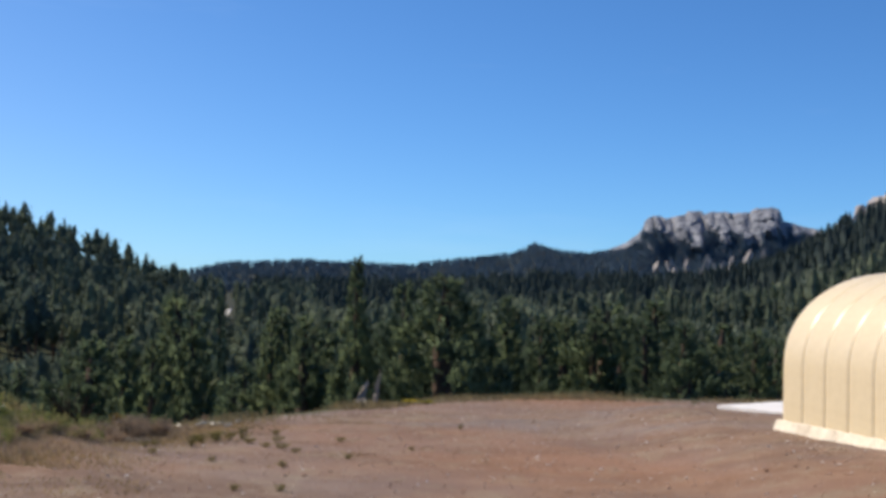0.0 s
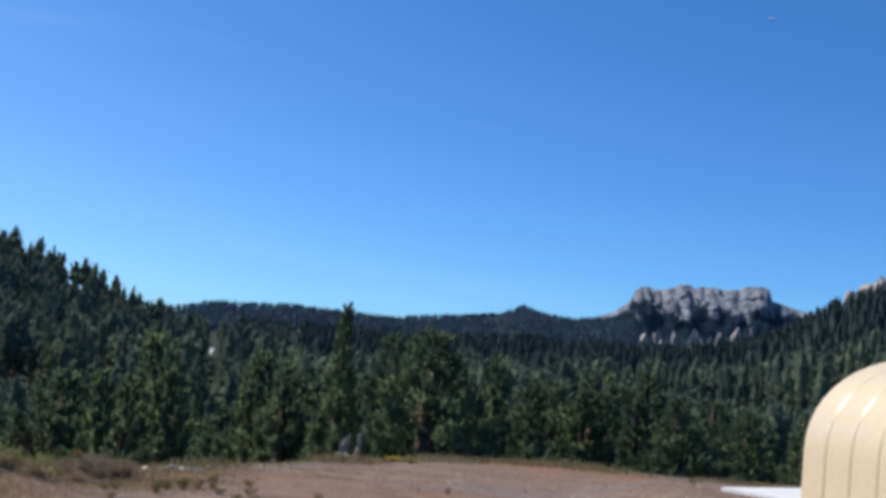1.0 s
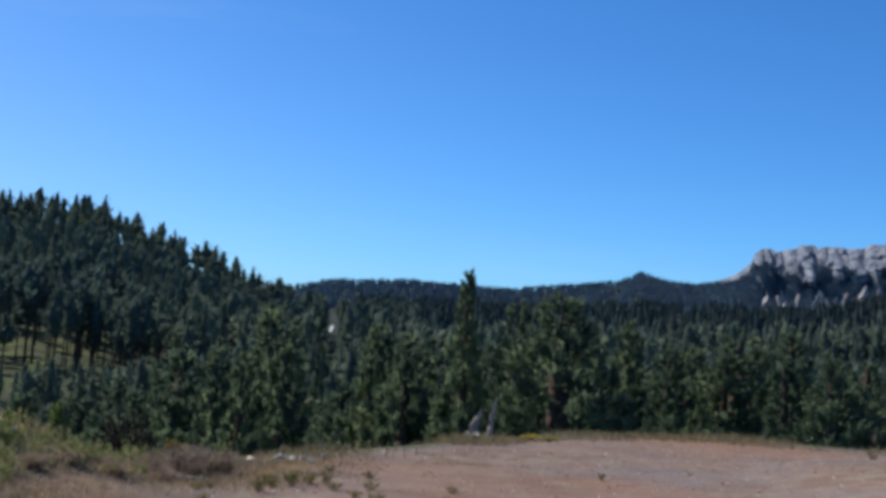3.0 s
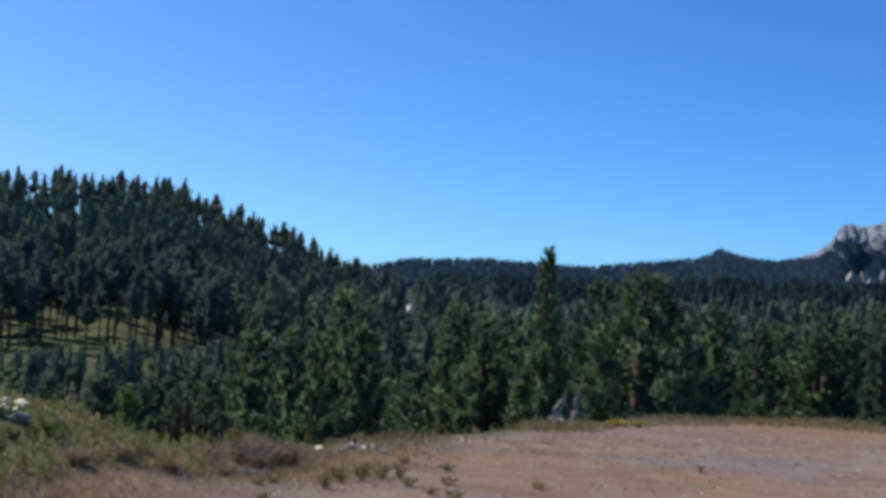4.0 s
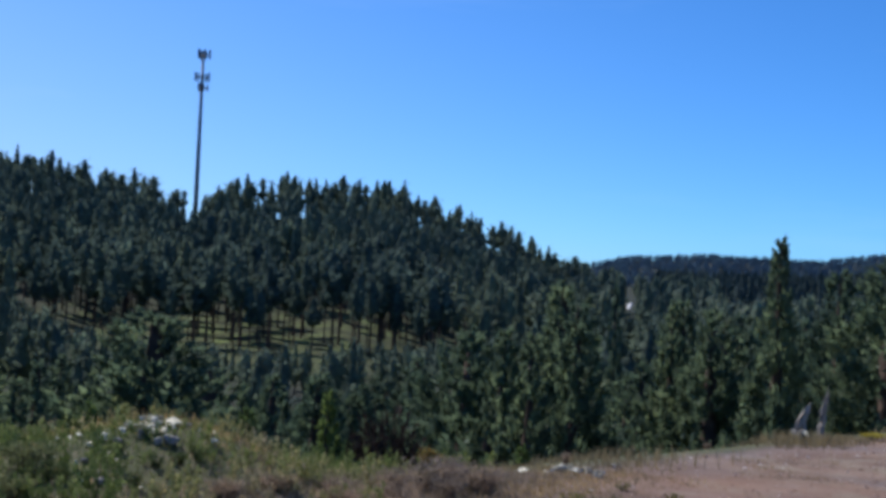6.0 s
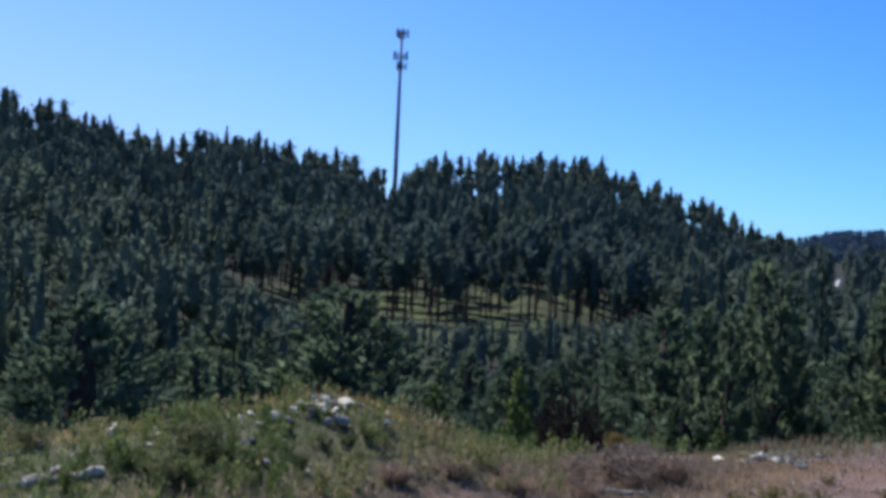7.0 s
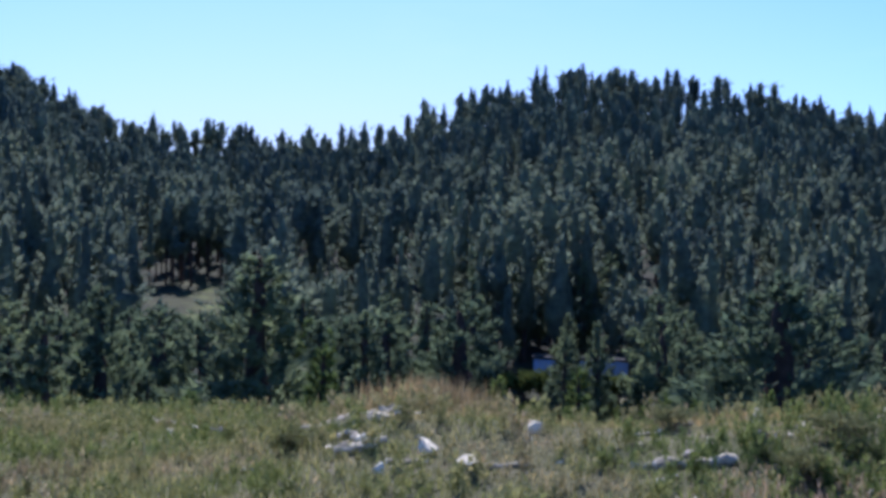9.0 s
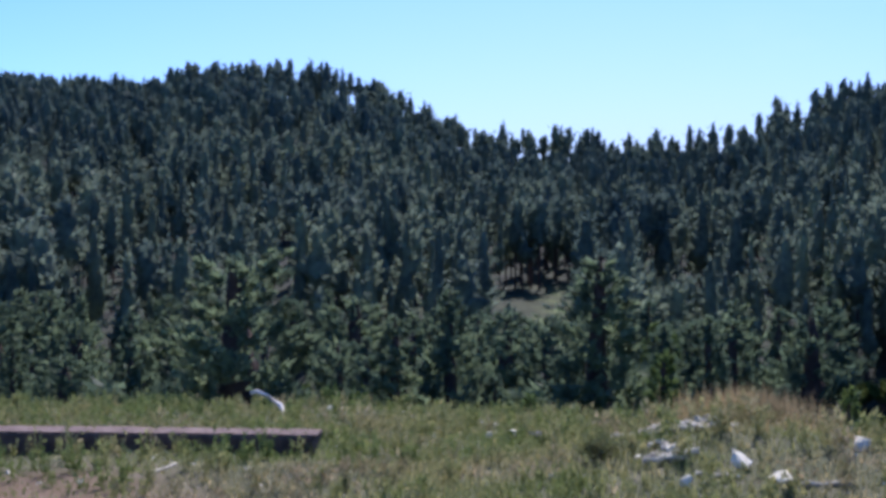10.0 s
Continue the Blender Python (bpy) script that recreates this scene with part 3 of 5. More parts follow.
def pine(x, y, tip=None, height=None, wide=1.0, kind=0, turn=0.0, lime=False, label="green ponderosa pine on the slope below the yard"):
    z = float(ground(x, y))
    h = height if height else tip - z
    e = thing("pine_tree", label, "tree", Matrix.Translation((x, y, z)) @ Matrix.Rotation(turn, 4, "Z") @ Matrix.Diagonal((h / 10 * wide, h / 10 * wide, h / 10, 1)), "pines below the yard")
    meshes = LIME_MESH if lime else (NEAR_MESHES if math.hypot(x - CX, y - CY) < 66 else BELOW_MESHES)[kind]
    part("trunk", meshes[0], e, "brown scaly bark")
    part("crown", meshes[1], e)
    return e


# the row just below the yard's edge: x, y, height of the tip, width, kind
ROW = [(-3.1, 44.8, 4.2, 0.62, 3), (-1.5, 48.6, 3.3, 0.75, 1), (0.1, 46.1, 3.6, 1.0, 2), (1.1, 48.6, 2.4, 0.8, 2), (2.8, 53.5, 3.0, 0.9, 0), (4.2, 50.9, 2.2, 0.9, 0), (5.9, 58.3, 2.1, 0.9, 2), (6.6, 53.1, 2.2, 1, 0), (9.0, 60.4, 2.1, 1, 2), (8.4, 50.3, 2.0, 1, 0), (9.7, 48.8, 2.0, 1, 2), (13.3, 58.2, 1.8, 1, 1), (13.9, 54.1, 1.7, 1, 0), (-11.3, 52.4, 2.5, 0.8, 1), (-9.8, 47.7, 2.0, 0.7, 0), (-7.1, 50.7, 2.1, 0.6, 4), (-7.4, 55.7, 2.3, 0.8, 0), (-5.4, 48.4, 1.9, 0.8, 1), (-5.0, 53.4, 1.8, 0.8, 0), (-12.8, 49.5, 1.0, 0.9, 0), (-15.4, 54.0, 0.7, 1, 2), (-10.6, 44.9, 1.0, 0.8, 4), (-2.7, 53.6, 1.7, 0.8, 0), (-13.7, 61.6, 2.7, 0.7, 1), (-15.0, 81.8, 3.3, 0.34, 3), (-49.7, 37.5, -2.3, 1.1, 5), (-47.3, 47.4, -2.6, 0.9, 1)]
for i, (x, y, tip, wide, kind) in enumerate(ROW):
    pine(x, y, tip, None, wide, kind, i * 1.7)
near = scatter(-24, 104, 37, 130, 6.8, 21, lambda az, r, x, y, q: (r > table(EDGE, az, 1) + 18) & (q > 0.25) & ((np.abs(np.degrees(np.arctan2(-(x + 1.12), y - 8.6)) - 56.9) > 2.0) & (np.abs(np.degrees(np.arctan2(-(x + 1.12), y - 8.6)) - 52.8) > 1.4)), 7.5, 13)
near = near[np.argsort(np.hypot(near[:, 0], near[:, 1]))]
rng = np.random.default_rng(4)
for x, y, z, h in near[:370]:
    pine(float(x), float(y), None, float(h), float(0.9 + 0.5 * rng.random()), int(rng.integers(0, 6)), float(rng.random() * 6.28))

# bright young pines just below the meadow: x, y, height, width
for i, (x, y, h, wide) in enumerate([(-11.4, 31.1, 6.3, 0.6), (-10.2, 29.4, 4.7, 0.7), (-18.9, 24.7, 5.3, 0.7), (-19.4, 27.0, 6.1, 0.7), (-16.8, 30.5, 6.7, 0.9), (-16.7, 28.1, 5.8, 0.5), (-17.6, 28.6, 6.2, 0.6),
                                     (-19.3, 24.2, 5.3, 0.7), (-17.3, 26.3, 5.2, 0.7), (-28.5, 14.8, 5.0, 0.9), (-32.3, 22.8, 8.0, 1.0), (-28.4, 15.6, 5.0, 0.9), (-26.3, 21.5, 5.7, 0.9), (-25.8, 12.9, 4.0, 1.0),
                                     (-27.8, 17.6, 5.4, 0.9), (-26.6, 25.0, 6.8, 0.8), (-27.1, 27.8, 7.6, 0.8), (-12.4, 29.5, 5.6, 0.8), (-8.3, 35.3, 5.5, 0.8)]):
    pine(x, y, None, h, wide, 4, i * 2.1, True, "bright green young pine beside the meadow")


# light green pines round the open patch across the valley: azimuth, distance, height, width
for i, (az, r, h, wide) in enumerate([(64.0, 72, 11.0, 0.9), (65.2, 84, 11.5, 1.0), (66.3, 66, 9.0, 0.9), (69.2, 78, 9.5, 0.8), (70.3, 62, 7.5, 0.9), (75.2, 70, 9.5, 0.9), (77.0, 58, 7.5, 1.0), (80.5, 62, 8.0, 0.9), (60.5, 60, 8.0, 0.9), (48.0, 60, 7.5, 1.0), (44.5, 52, 6.5, 1.0), (84.0, 66, 8.5, 0.9)]):
    pine(CX - r * math.sin(radians(az)), CY + r * math.cos(radians(az)), None, h, wide, 4, i * 1.3, True, "light green young pine in the valley below the meadow")


# ---- more materials ----
# the mountain's grey is shifted to blue, haze painted into its colour
HAZED_GRANITE = simple("granite", [(0.30, (0.085, 0.098, 0.120)), (0.47, (0.165, 0.180, 0.208)), (0.7, (0.30, 0.31, 0.33))], 0.05, 0.9, 0.2, relief=0.6, distance=1.0)
CRAG = simple("pale_crag", [(0.3, (0.24, 0.215, 0.195)), (0.6, (0.47, 0.43, 0.39))], 0.15, 0.9, 0.2, relief=0.5, distance=0.5)
CREAM, cn, cl, cb = material("cream_paint", 0.36, 0.5)
cl.new(mix(cn, cl, 0.12, ramp(cn, cl, noise_tex(cn, cl, 0.8, 3), [(0.3, (0.68, 0.56, 0.35)), (0.7, (0.75, 0.63, 0.42))]), ramp(cn, cl, noise_tex(cn, cl, 9, 4), [(0.4, (0.5, 0.42, 0.28)), (0.6, (0.8, 0.7, 0.5))])), cb.inputs["Base Color"])
bump(cn, cl, cb, noise_tex(cn, cl, 3, 2), 0.05, 0.01)
CONCRETE = simple("white_concrete", [(0.3, (0.62, 0.60, 0.57)), (0.7, (0.78, 0.77, 0.74))], 3, 0.8, 0.3, relief=0.2, distance=0.01)
FOOTING = simple("sprayed_footing", [(0.3, (0.58, 0.50, 0.38)), (0.7, (0.75, 0.68, 0.55))], 5, 0.9, 0.2, relief=0.5, distance=0.03)
STEEL = simple("galvanised_steel", [(0.3, (0.060, 0.080, 0.105)), (0.7, (0.10, 0.125, 0.155))], 0.8, 0.6, 0.4, 0.2, relief=0.05)
DARK_STEEL = simple("grey_antenna_plastic", [(0.3, (0.055, 0.07, 0.095)), (0.7, (0.10, 0.12, 0.15))], 0.8, 0.6, 0.3, relief=0.05)
PALE_STONE = simple("pale_stone", [(0.25, (0.58, 0.49, 0.33)), (0.6, (0.90, 0.82, 0.60))], 14, 0.85, 0.3, relief=0.5, distance=0.01, random_by=0.12)
GREY_STONE = simple("grey_pink_stone", [(0.3, (0.20, 0.17, 0.145)), (0.65, (0.42, 0.37, 0.32))], 12, 0.9, 0.3, relief=0.5, distance=0.01, random_by=0.2)
BLEACHED = simple("bleached_wood", [(0.3, (0.20, 0.17, 0.12)), (0.65, (0.62, 0.56, 0.41))], 9, 0.9, 0.2, relief=0.5, distance=0.01, random_by=0.15)
OLD_GREY = simple("grey_brown_dead_wood", [(0.3, (0.24, 0.205, 0.165)), (0.65, (0.46, 0.41, 0.34))], 7, 0.95, 0.15, relief=0.7, distance=0.02)
SAWN = simple("sawn_wood_end", [(0.3, (0.60, 0.55, 0.46)), (0.7, (0.78, 0.74, 0.66))], 20, 0.8, 0.3, relief=0.2, distance=0.004)
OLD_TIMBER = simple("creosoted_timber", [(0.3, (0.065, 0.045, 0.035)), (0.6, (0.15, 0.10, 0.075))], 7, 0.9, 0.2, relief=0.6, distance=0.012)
TIMBER_TOP = simple("lighter_timber_top", [(0.3, (0.10, 0.065, 0.05)), (0.6, (0.19, 0.135, 0.105))], 9, 0.9, 0.2, relief=0.6, distance=0.012)
BLUE_WALL = simple("pale_blue_sheet", [(0.3, (0.42, 0.52, 0.72)), (0.7, (0.55, 0.64, 0.80))], 0.6, 0.5, 0.4, relief=0.05)
ROOF_SHEET = simple("dark_roof_sheet", [(0.3, (0.035, 0.04, 0.04)), (0.7, (0.06, 0.065, 0.065))], 0.6, 0.9, 0.1, relief=0.05)
TWIG = simple("dry_twigs", [(0.3, (0.10, 0.07, 0.05)), (0.7, (0.20, 0.14, 0.11))], 9, 0.95, 0.1)
DRY_RED = leafy("dry_reddish_leaves", (0.25, 0.185, 0.15), (0.48, 0.37, 0.30), 0.5, 2.0)
RUST = leafy("rust_grass", (0.29, 0.205, 0.105), (0.52, 0.39, 0.22), 0.5, 2.0)
SHRUB = leafy("shrub_leaves", (0.07, 0.10, 0.032), (0.18, 0.225, 0.075), 0.35, 1.2)
SAGE = leafy("sage_leaves", (0.13, 0.15, 0.075), (0.27, 0.28, 0.15), 0.3, 1.2)
OCHRE = leafy("ochre_weeds", (0.16, 0.15, 0.06), (0.34, 0.29, 0.13), 0.35, 2.0)
YELLOW = leafy("yellow_flowers", (0.30, 0.27, 0.05), (0.52, 0.45, 0.10), 0.3, 3.0)
DEAD = leafy("dead_brown_twigs", (0.035, 0.025, 0.022), (0.085, 0.06, 0.052), 0.2, 2.0)
AMBER = leafy("amber_leaves", (0.24, 0.16, 0.05), (0.40, 0.28, 0.10), 0.35, 2.0)


def grass_material():
    m = bpy.data.materials.new("meadow_grass")
    m.use_nodes = True
    n, l = m.node_tree.nodes, m.node_tree.links
    n.clear()
    g = n.new("ShaderNodeNewGeometry")
    patch = ramp(n, l, noise_tex(n, l, 0.7, 4, 0.65), [(0.32, (0.085, 0.125, 0.045)), (0.43, (0.19, 0.235, 0.075)), (0.54, (0.30, 0.295, 0.125)), (0.66, (0.39, 0.32, 0.20))])
    single = ramp(n, l, g.outputs["Random Per Island"], [(0.0, (0.55, 0.6, 0.5)), (0.6, (1.0, 1.0, 1.0)), (1.0, (1.6, 1.45, 1.35))])
    c = mix(n, l, 1.0, patch, single, "MULTIPLY")
    d, t, s, o = n.new("ShaderNodeBsdfDiffuse"), n.new("ShaderNodeBsdfTranslucent"), n.new("ShaderNodeMixShader"), n.new("ShaderNodeOutputMaterial")
    l.new(c, d.inputs["Color"])
    l.new(c, t.inputs["Color"])
    s.inputs[0].default_value = 0.35
    l.new(d.outputs[0], s.inputs[1])
    l.new(t.outputs[0], s.inputs[2])
    l.new(s.outputs[0], o.inputs["Surface"])
    return m


GRASS = grass_material()
STRAW = leafy("straw", (0.20, 0.155, 0.095), (0.40, 0.32, 0.20), 0.35, 2.0)
HERB = leafy("dark_herb_leaves", (0.060, 0.085, 0.035), (0.14, 0.175, 0.075), 0.3, 1.5)


def gz(x, y):
    return float(ground(x, y))


# ---- the distance: granite mountain, crags, boulders ----
# azimuth and elevation of the mountain's top line
TOPLINE = np.array([(-6.2, 2.4), (-7.66, 2.75), (-8.42, 3.1), (-9.0, 3.5), (-9.2, 3.75), (-9.38, 4.16), (-9.65, 4.35), (-9.98, 4.38), (-10.33, 4.25), (-11.19, 4.46), (-11.29, 4.58), (-11.88, 4.65), (-12.07, 4.49), (-12.39, 4.58), (-13.37, 4.52),
                    (-14.06, 4.56), (-14.32, 4.71), (-15.07, 4.79), (-15.4, 4.66), (-15.58, 4.19), (-16.29, 3.99), (-17.03, 3.81), (-17.88, 3.62), (-19.12, 3.39)])


# rounded granite buttresses: azimuth, half width, how far they stand out, elevation of foot and head
BUTTRESSES = [(-9.52, 0.22, 20, 3.45, 4.40), (-9.95, 0.20, 24, 3.55, 4.42), (-10.32, 0.22, 17, 3.35, 4.30), (-10.95, 0.34, 12, 3.50, 4.42), (-11.55, 0.34, 20, 3.95, 4.75), (-12.35, 0.22, 16, 3.90, 4.70), (-11.80, 0.30, 34, 2.75, 3.42),
              (-12.98, 0.30, 36, 3.05, 3.78), (-12.95, 0.42, 22, 3.70, 4.52), (-13.75, 0.36, 18, 3.55, 4.55), (-14.70, 0.58, 26, 3.55, 4.85), (-15.32, 0.20, 18, 3.90, 4.72), (-15.62, 0.16, 22, 3.20, 3.95), (-16.15, 0.24, 14, 3.25, 3.85), (-14.05, 0.30, 28, 3.00, 3.55)]


def mountain():
    na, nv = 330, 84
    d0 = 2330.0
    V = np.zeros((nv, na, 3))
    for i, az in enumerate(np.linspace(-5.8, -20.5, na)):
        el = float(np.interp(-az, -TOPLINE[:, 0], TOPLINE[:, 1]))
        top = 2.2 + 2550 * math.tan(radians(el))
        s, c = -math.sin(radians(az)), math.cos(radians(az))
        for j in range(nv):
            v = j / (nv - 1)
            # wooded foot, broken cliff, rounded top, back
            if v < 0.30:
                d, z = d0 + 300 * v, 55 + (top - 62 - 55) * (v / 0.30) ** 0.9
            elif v < 0.70:
                d, z = d0 + 90 + 105 * (v - 0.30) / 0.40, top - 62 + 58 * ((v - 0.30) / 0.40) ** 0.9
            elif v < 0.78:
                d, z = d0 + 195 + 300 * (v - 0.70), top - 4 + 4 * math.sin((v - 0.70) / 0.08 * math.pi / 2)
            else:
                d, z = d0 + 219 + 360 * (v - 0.78), top - 90 * ((v - 0.78) / 0.22) ** 1.5
            p = Vector((s * d, c * d, z))
            crack = noise.turbulence(Vector((p.x * 0.042, p.y * 0.02, p.z * 0.016)), 5, True, noise_basis="PERLIN_ORIGINAL")
            broad = noise.noise(Vector((p.x * 0.020, p.y * 0.004, p.z * 0.014)))
            fine = noise.noise(Vector((p.x * 0.10, 7.0, p.z * 0.07)))
            e2 = math.degrees(math.atan2(z - 2.2, d + 20)) + 0.15 * broad
            stand = 0.0
            for a0, w0, out, e0, e1 in BUTTRESSES:
                q = (az - a0 + 0.16 * broad + 0.09 * fine - 0.25 * (e2 - 0.5 * (e0 + e1))) / (w0 * (1.25 - 0.35 * (e2 - e0) / (e1 - e0)))
                if abs(q) < 1 and e0 - 0.2 < e2 < e1 + 0.1:
                    lift = ss(np.float64((e2 - e0 + 0.2) / 0.5)) * min(1, (e1 + 0.1 - e2) / 0.3) ** 0.5
                    stand = max(stand, out * (1 - q * q) ** 0.6 * lift)
            slab = noise.noise(Vector((p.x * 0.06 + p.z * 0.025, 2.0, p.z * 0.028 - p.x * 0.012)))
            bulge = 1.0 * stand + broad * 18 - (crack - 0.5) * 24 + slab * 19 + fine * 5
            w = min(1, v / 0.2) * (1 if v < 0.72 else max(0.15, 1 - (v - 0.72) * 7))
            d2 = d - bulge * w
            V[j, i] = (s * d2, c * d2, z + (crack - 0.5) * 5 * w)
    j, i = np.meshgrid(np.arange(nv - 1), np.arange(na - 1), indexing="ij")
    F = np.stack([j * na + i, j * na + i + 1, (j + 1) * na + i + 1, (j + 1) * na + i], -1).reshape(-1, 4)
    ob = tagged(new("mountain", mesh_from("mountain", V.reshape(-1, 3), F, [HAZED_GRANITE])), "pale grey granite mountain with broken cliffs and domes", "mountain", kind="structure")
    # woods at its foot, running up the gullies between the buttresses
    g = np.random.default_rng(12)
    rows = []
    for k in range(14000):
        jj, ii = int(g.integers(1, 46)), int(g.integers(4, na - 4))
        p = V[jj, ii]
        el, az = math.degrees(math.atan2(p[2] - 2.2, math.hypot(p[0], p[1]))), -5.8 - 14.7 * ii / (na - 1)
        clump = noise.noise(Vector((p[0] * 0.014, 3.0, p[2] * 0.02)))
        bare = any(abs(az - a0) < 0.75 * w0 and e0 + 0.05 < el < e1 for a0, w0, _, e0, e1 in BUTTRESSES)
        if bare or g.random() > (3.55 - el) / 0.45 + 0.9 * clump:
            continue
        rows.append((*p, 9 + 6 * g.random()))
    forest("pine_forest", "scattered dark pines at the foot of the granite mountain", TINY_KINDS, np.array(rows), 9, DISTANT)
    return ob


mountain()


def rock_mesh(name, seed, mat, points=11, flat=0.3):
    """An angular broken stone about one metre across, its foot a little below z = 0."""
    pick = random.Random(seed)
    bm = bmesh.new()
    for _ in range(points):
        v = Vector((pick.gauss(0, 1), pick.gauss(0, 1), pick.gauss(0, 1))).normalized()
        v = v * pick.uniform(0.36, 0.56)
        v.z = max(-0.32, min(v.z, 0.24 - 0.18 * v.x + 0.1 * v.y))
        bm.verts.new(v + Vector((0, 0, flat)))
    hull = bmesh.ops.convex_hull(bm, input=list(bm.verts))
    bmesh.ops.delete(bm, geom=[v for v in set(hull["geom_unused"] + hull["geom_interior"]) if isinstance(v, bmesh.types.BMVert) and v.is_valid], context="VERTS")
    bmesh.ops.bevel(bm, geom=list(bm.edges), offset=0.018, segments=1, affect="EDGES")
    return bm_mesh(name, bm, mat)


CRAGS = [rock_mesh("crag", 20 + i, CRAG, 10, 0.4) for i in range(4)]
WHITE_STONE = simple("white_quartz", [(0.3, (0.80, 0.79, 0.76)), (0.7, (0.92, 0.91, 0.89))], 0.6, 0.8, 0.3, relief=0.3, distance=0.1)
WHITE_ROCK = rock_mesh("white_boulder", 29, WHITE_STONE, 12, 0.4)
for i, (x, y, w, h) in enumerate([(170, 931, 6, 15), (176, 940, 7, 20), (182, 949, 6, 24), (188, 958, 7, 26), (194, 967, 6, 22), (206, 995, 8, 26), (218, 1043, 9, 24), (200, 935, 6, 14), (206, 944, 7, 18), (216, 952, 8, 18), (229, 979, 8, 22), (248, 1026, 9, 26), (259, 1229, 12, 30), (230, 1133, 9, 26), (395, 1453, 14, 30), (247, 1384, 14, 24), (296, 1323, 12, 28)]):
    ob = new("granite_crag", CRAGS[i % 4])
    ob.matrix_world = Matrix.Translation((x, y, gz(x, y) - 1)) @ Matrix.Rotation(i * 1.1, 4, "Z") @ Matrix.Rotation(0.42, 4, "Y") @ Matrix.Diagonal((w * 0.85, w * 0.85, h * 1.7, 1))
    tagged(ob, "pale weathered granite crag standing out of the pine woods", "rock", "granite crags")
for i, (az, r, w, h) in enumerate([(-18.7, 880, 20, 24), (-19.1, 870, 30, 30), (-19.6, 860, 30, 38), (-20.2, 850, 40, 40), (-18.3, 900, 14, 20), (-19.9, 820, 22, 24), (-20.9, 850, 40, 42), (-19.3, 815, 18, 20), (-20.5, 810, 24, 24)]):
    x, y = CX - r * math.sin(radians(az)), CY + r * math.cos(radians(az))
    ob = new("granite_outcrop", CRAGS[(i + 1) % 4])
    ob.matrix_world = Matrix.Translation((x, y, gz(x, y) - 1)) @ Matrix.Rotation(i * 1.9, 4, "Z") @ Matrix.Rotation(0.35 * math.sin(i * 2.7), 4, "X") @ Matrix.Diagonal((w * 0.5, w * 0.6, h * 0.8, 1))
    tagged(ob, "pinkish granite outcrop among pines on the hilltop", "rock", "hilltop outcrops")
# pale slabs on the hillside, and a white boulder between the trees, its flat face aimed midway between sun and camera
# to look lit
for i, (az, r, w, h) in enumerate([(60.6, 440, 7, 5), (62.2, 455, 9, 8), (50.5, 330, 3, 3), (41.8, 300, 2.5, 3)]):
    x, y = CX - r * math.sin(radians(az)), CY + r * math.cos(radians(az))
    ob = new("boulder", CRAGS[(i + 1) % 4])
    ob.matrix_world = Matrix.Translation((x, y, gz(x, y) - 0.3)) @ Matrix.Rotation((i + 1) * 2.3, 4, "Z") @ Matrix.Diagonal((w, w, h * 1.25, 1))
    tagged(ob, "pale granite boulder among pines on the slope", "rock", "slope boulders")
x, y = CX - 560 * math.sin(radians(10.1)), CY + 560 * math.cos(radians(10.1))
ob = new("boulder", WHITE_ROCK)
ob.matrix_world = Matrix.Translation((x, y, gz(x, y) - 0.2)) @ Vector((-0.45, -0.70, 0.60)).to_track_quat("Y", "Z").to_matrix().to_4x4() @ Matrix.Diagonal((2.9, 1.7, 6.6, 1))
tagged(ob, "white sunlit boulder leaning on a wooded slope", "rock", "slope boulders")
# the half moon by day: its unlit side is cut off the sphere
bm = bmesh.new()
bmesh.ops.create_uvsphere(bm, u_segments=32, v_segments=16, radius=7)
MOON = simple("moon_dust", [(0.3, (0.45, 0.46, 0.48)), (0.7, (0.6, 0.6, 0.6))], 0.05, 1.0, 0.0)
bmesh.ops.delete(bm, geom=[v for v in bm.verts if v.co.normalized().dot(SUN_DIR) < 0.12], context="VERTS")
moon = new("moon", bm_mesh("moon", bm, MOON, True))
moon.location = (1013.6, 3870.8, 1213.4)
tagged(moon, "small pale daytime moon in the blue sky", "moon", kind="structure")


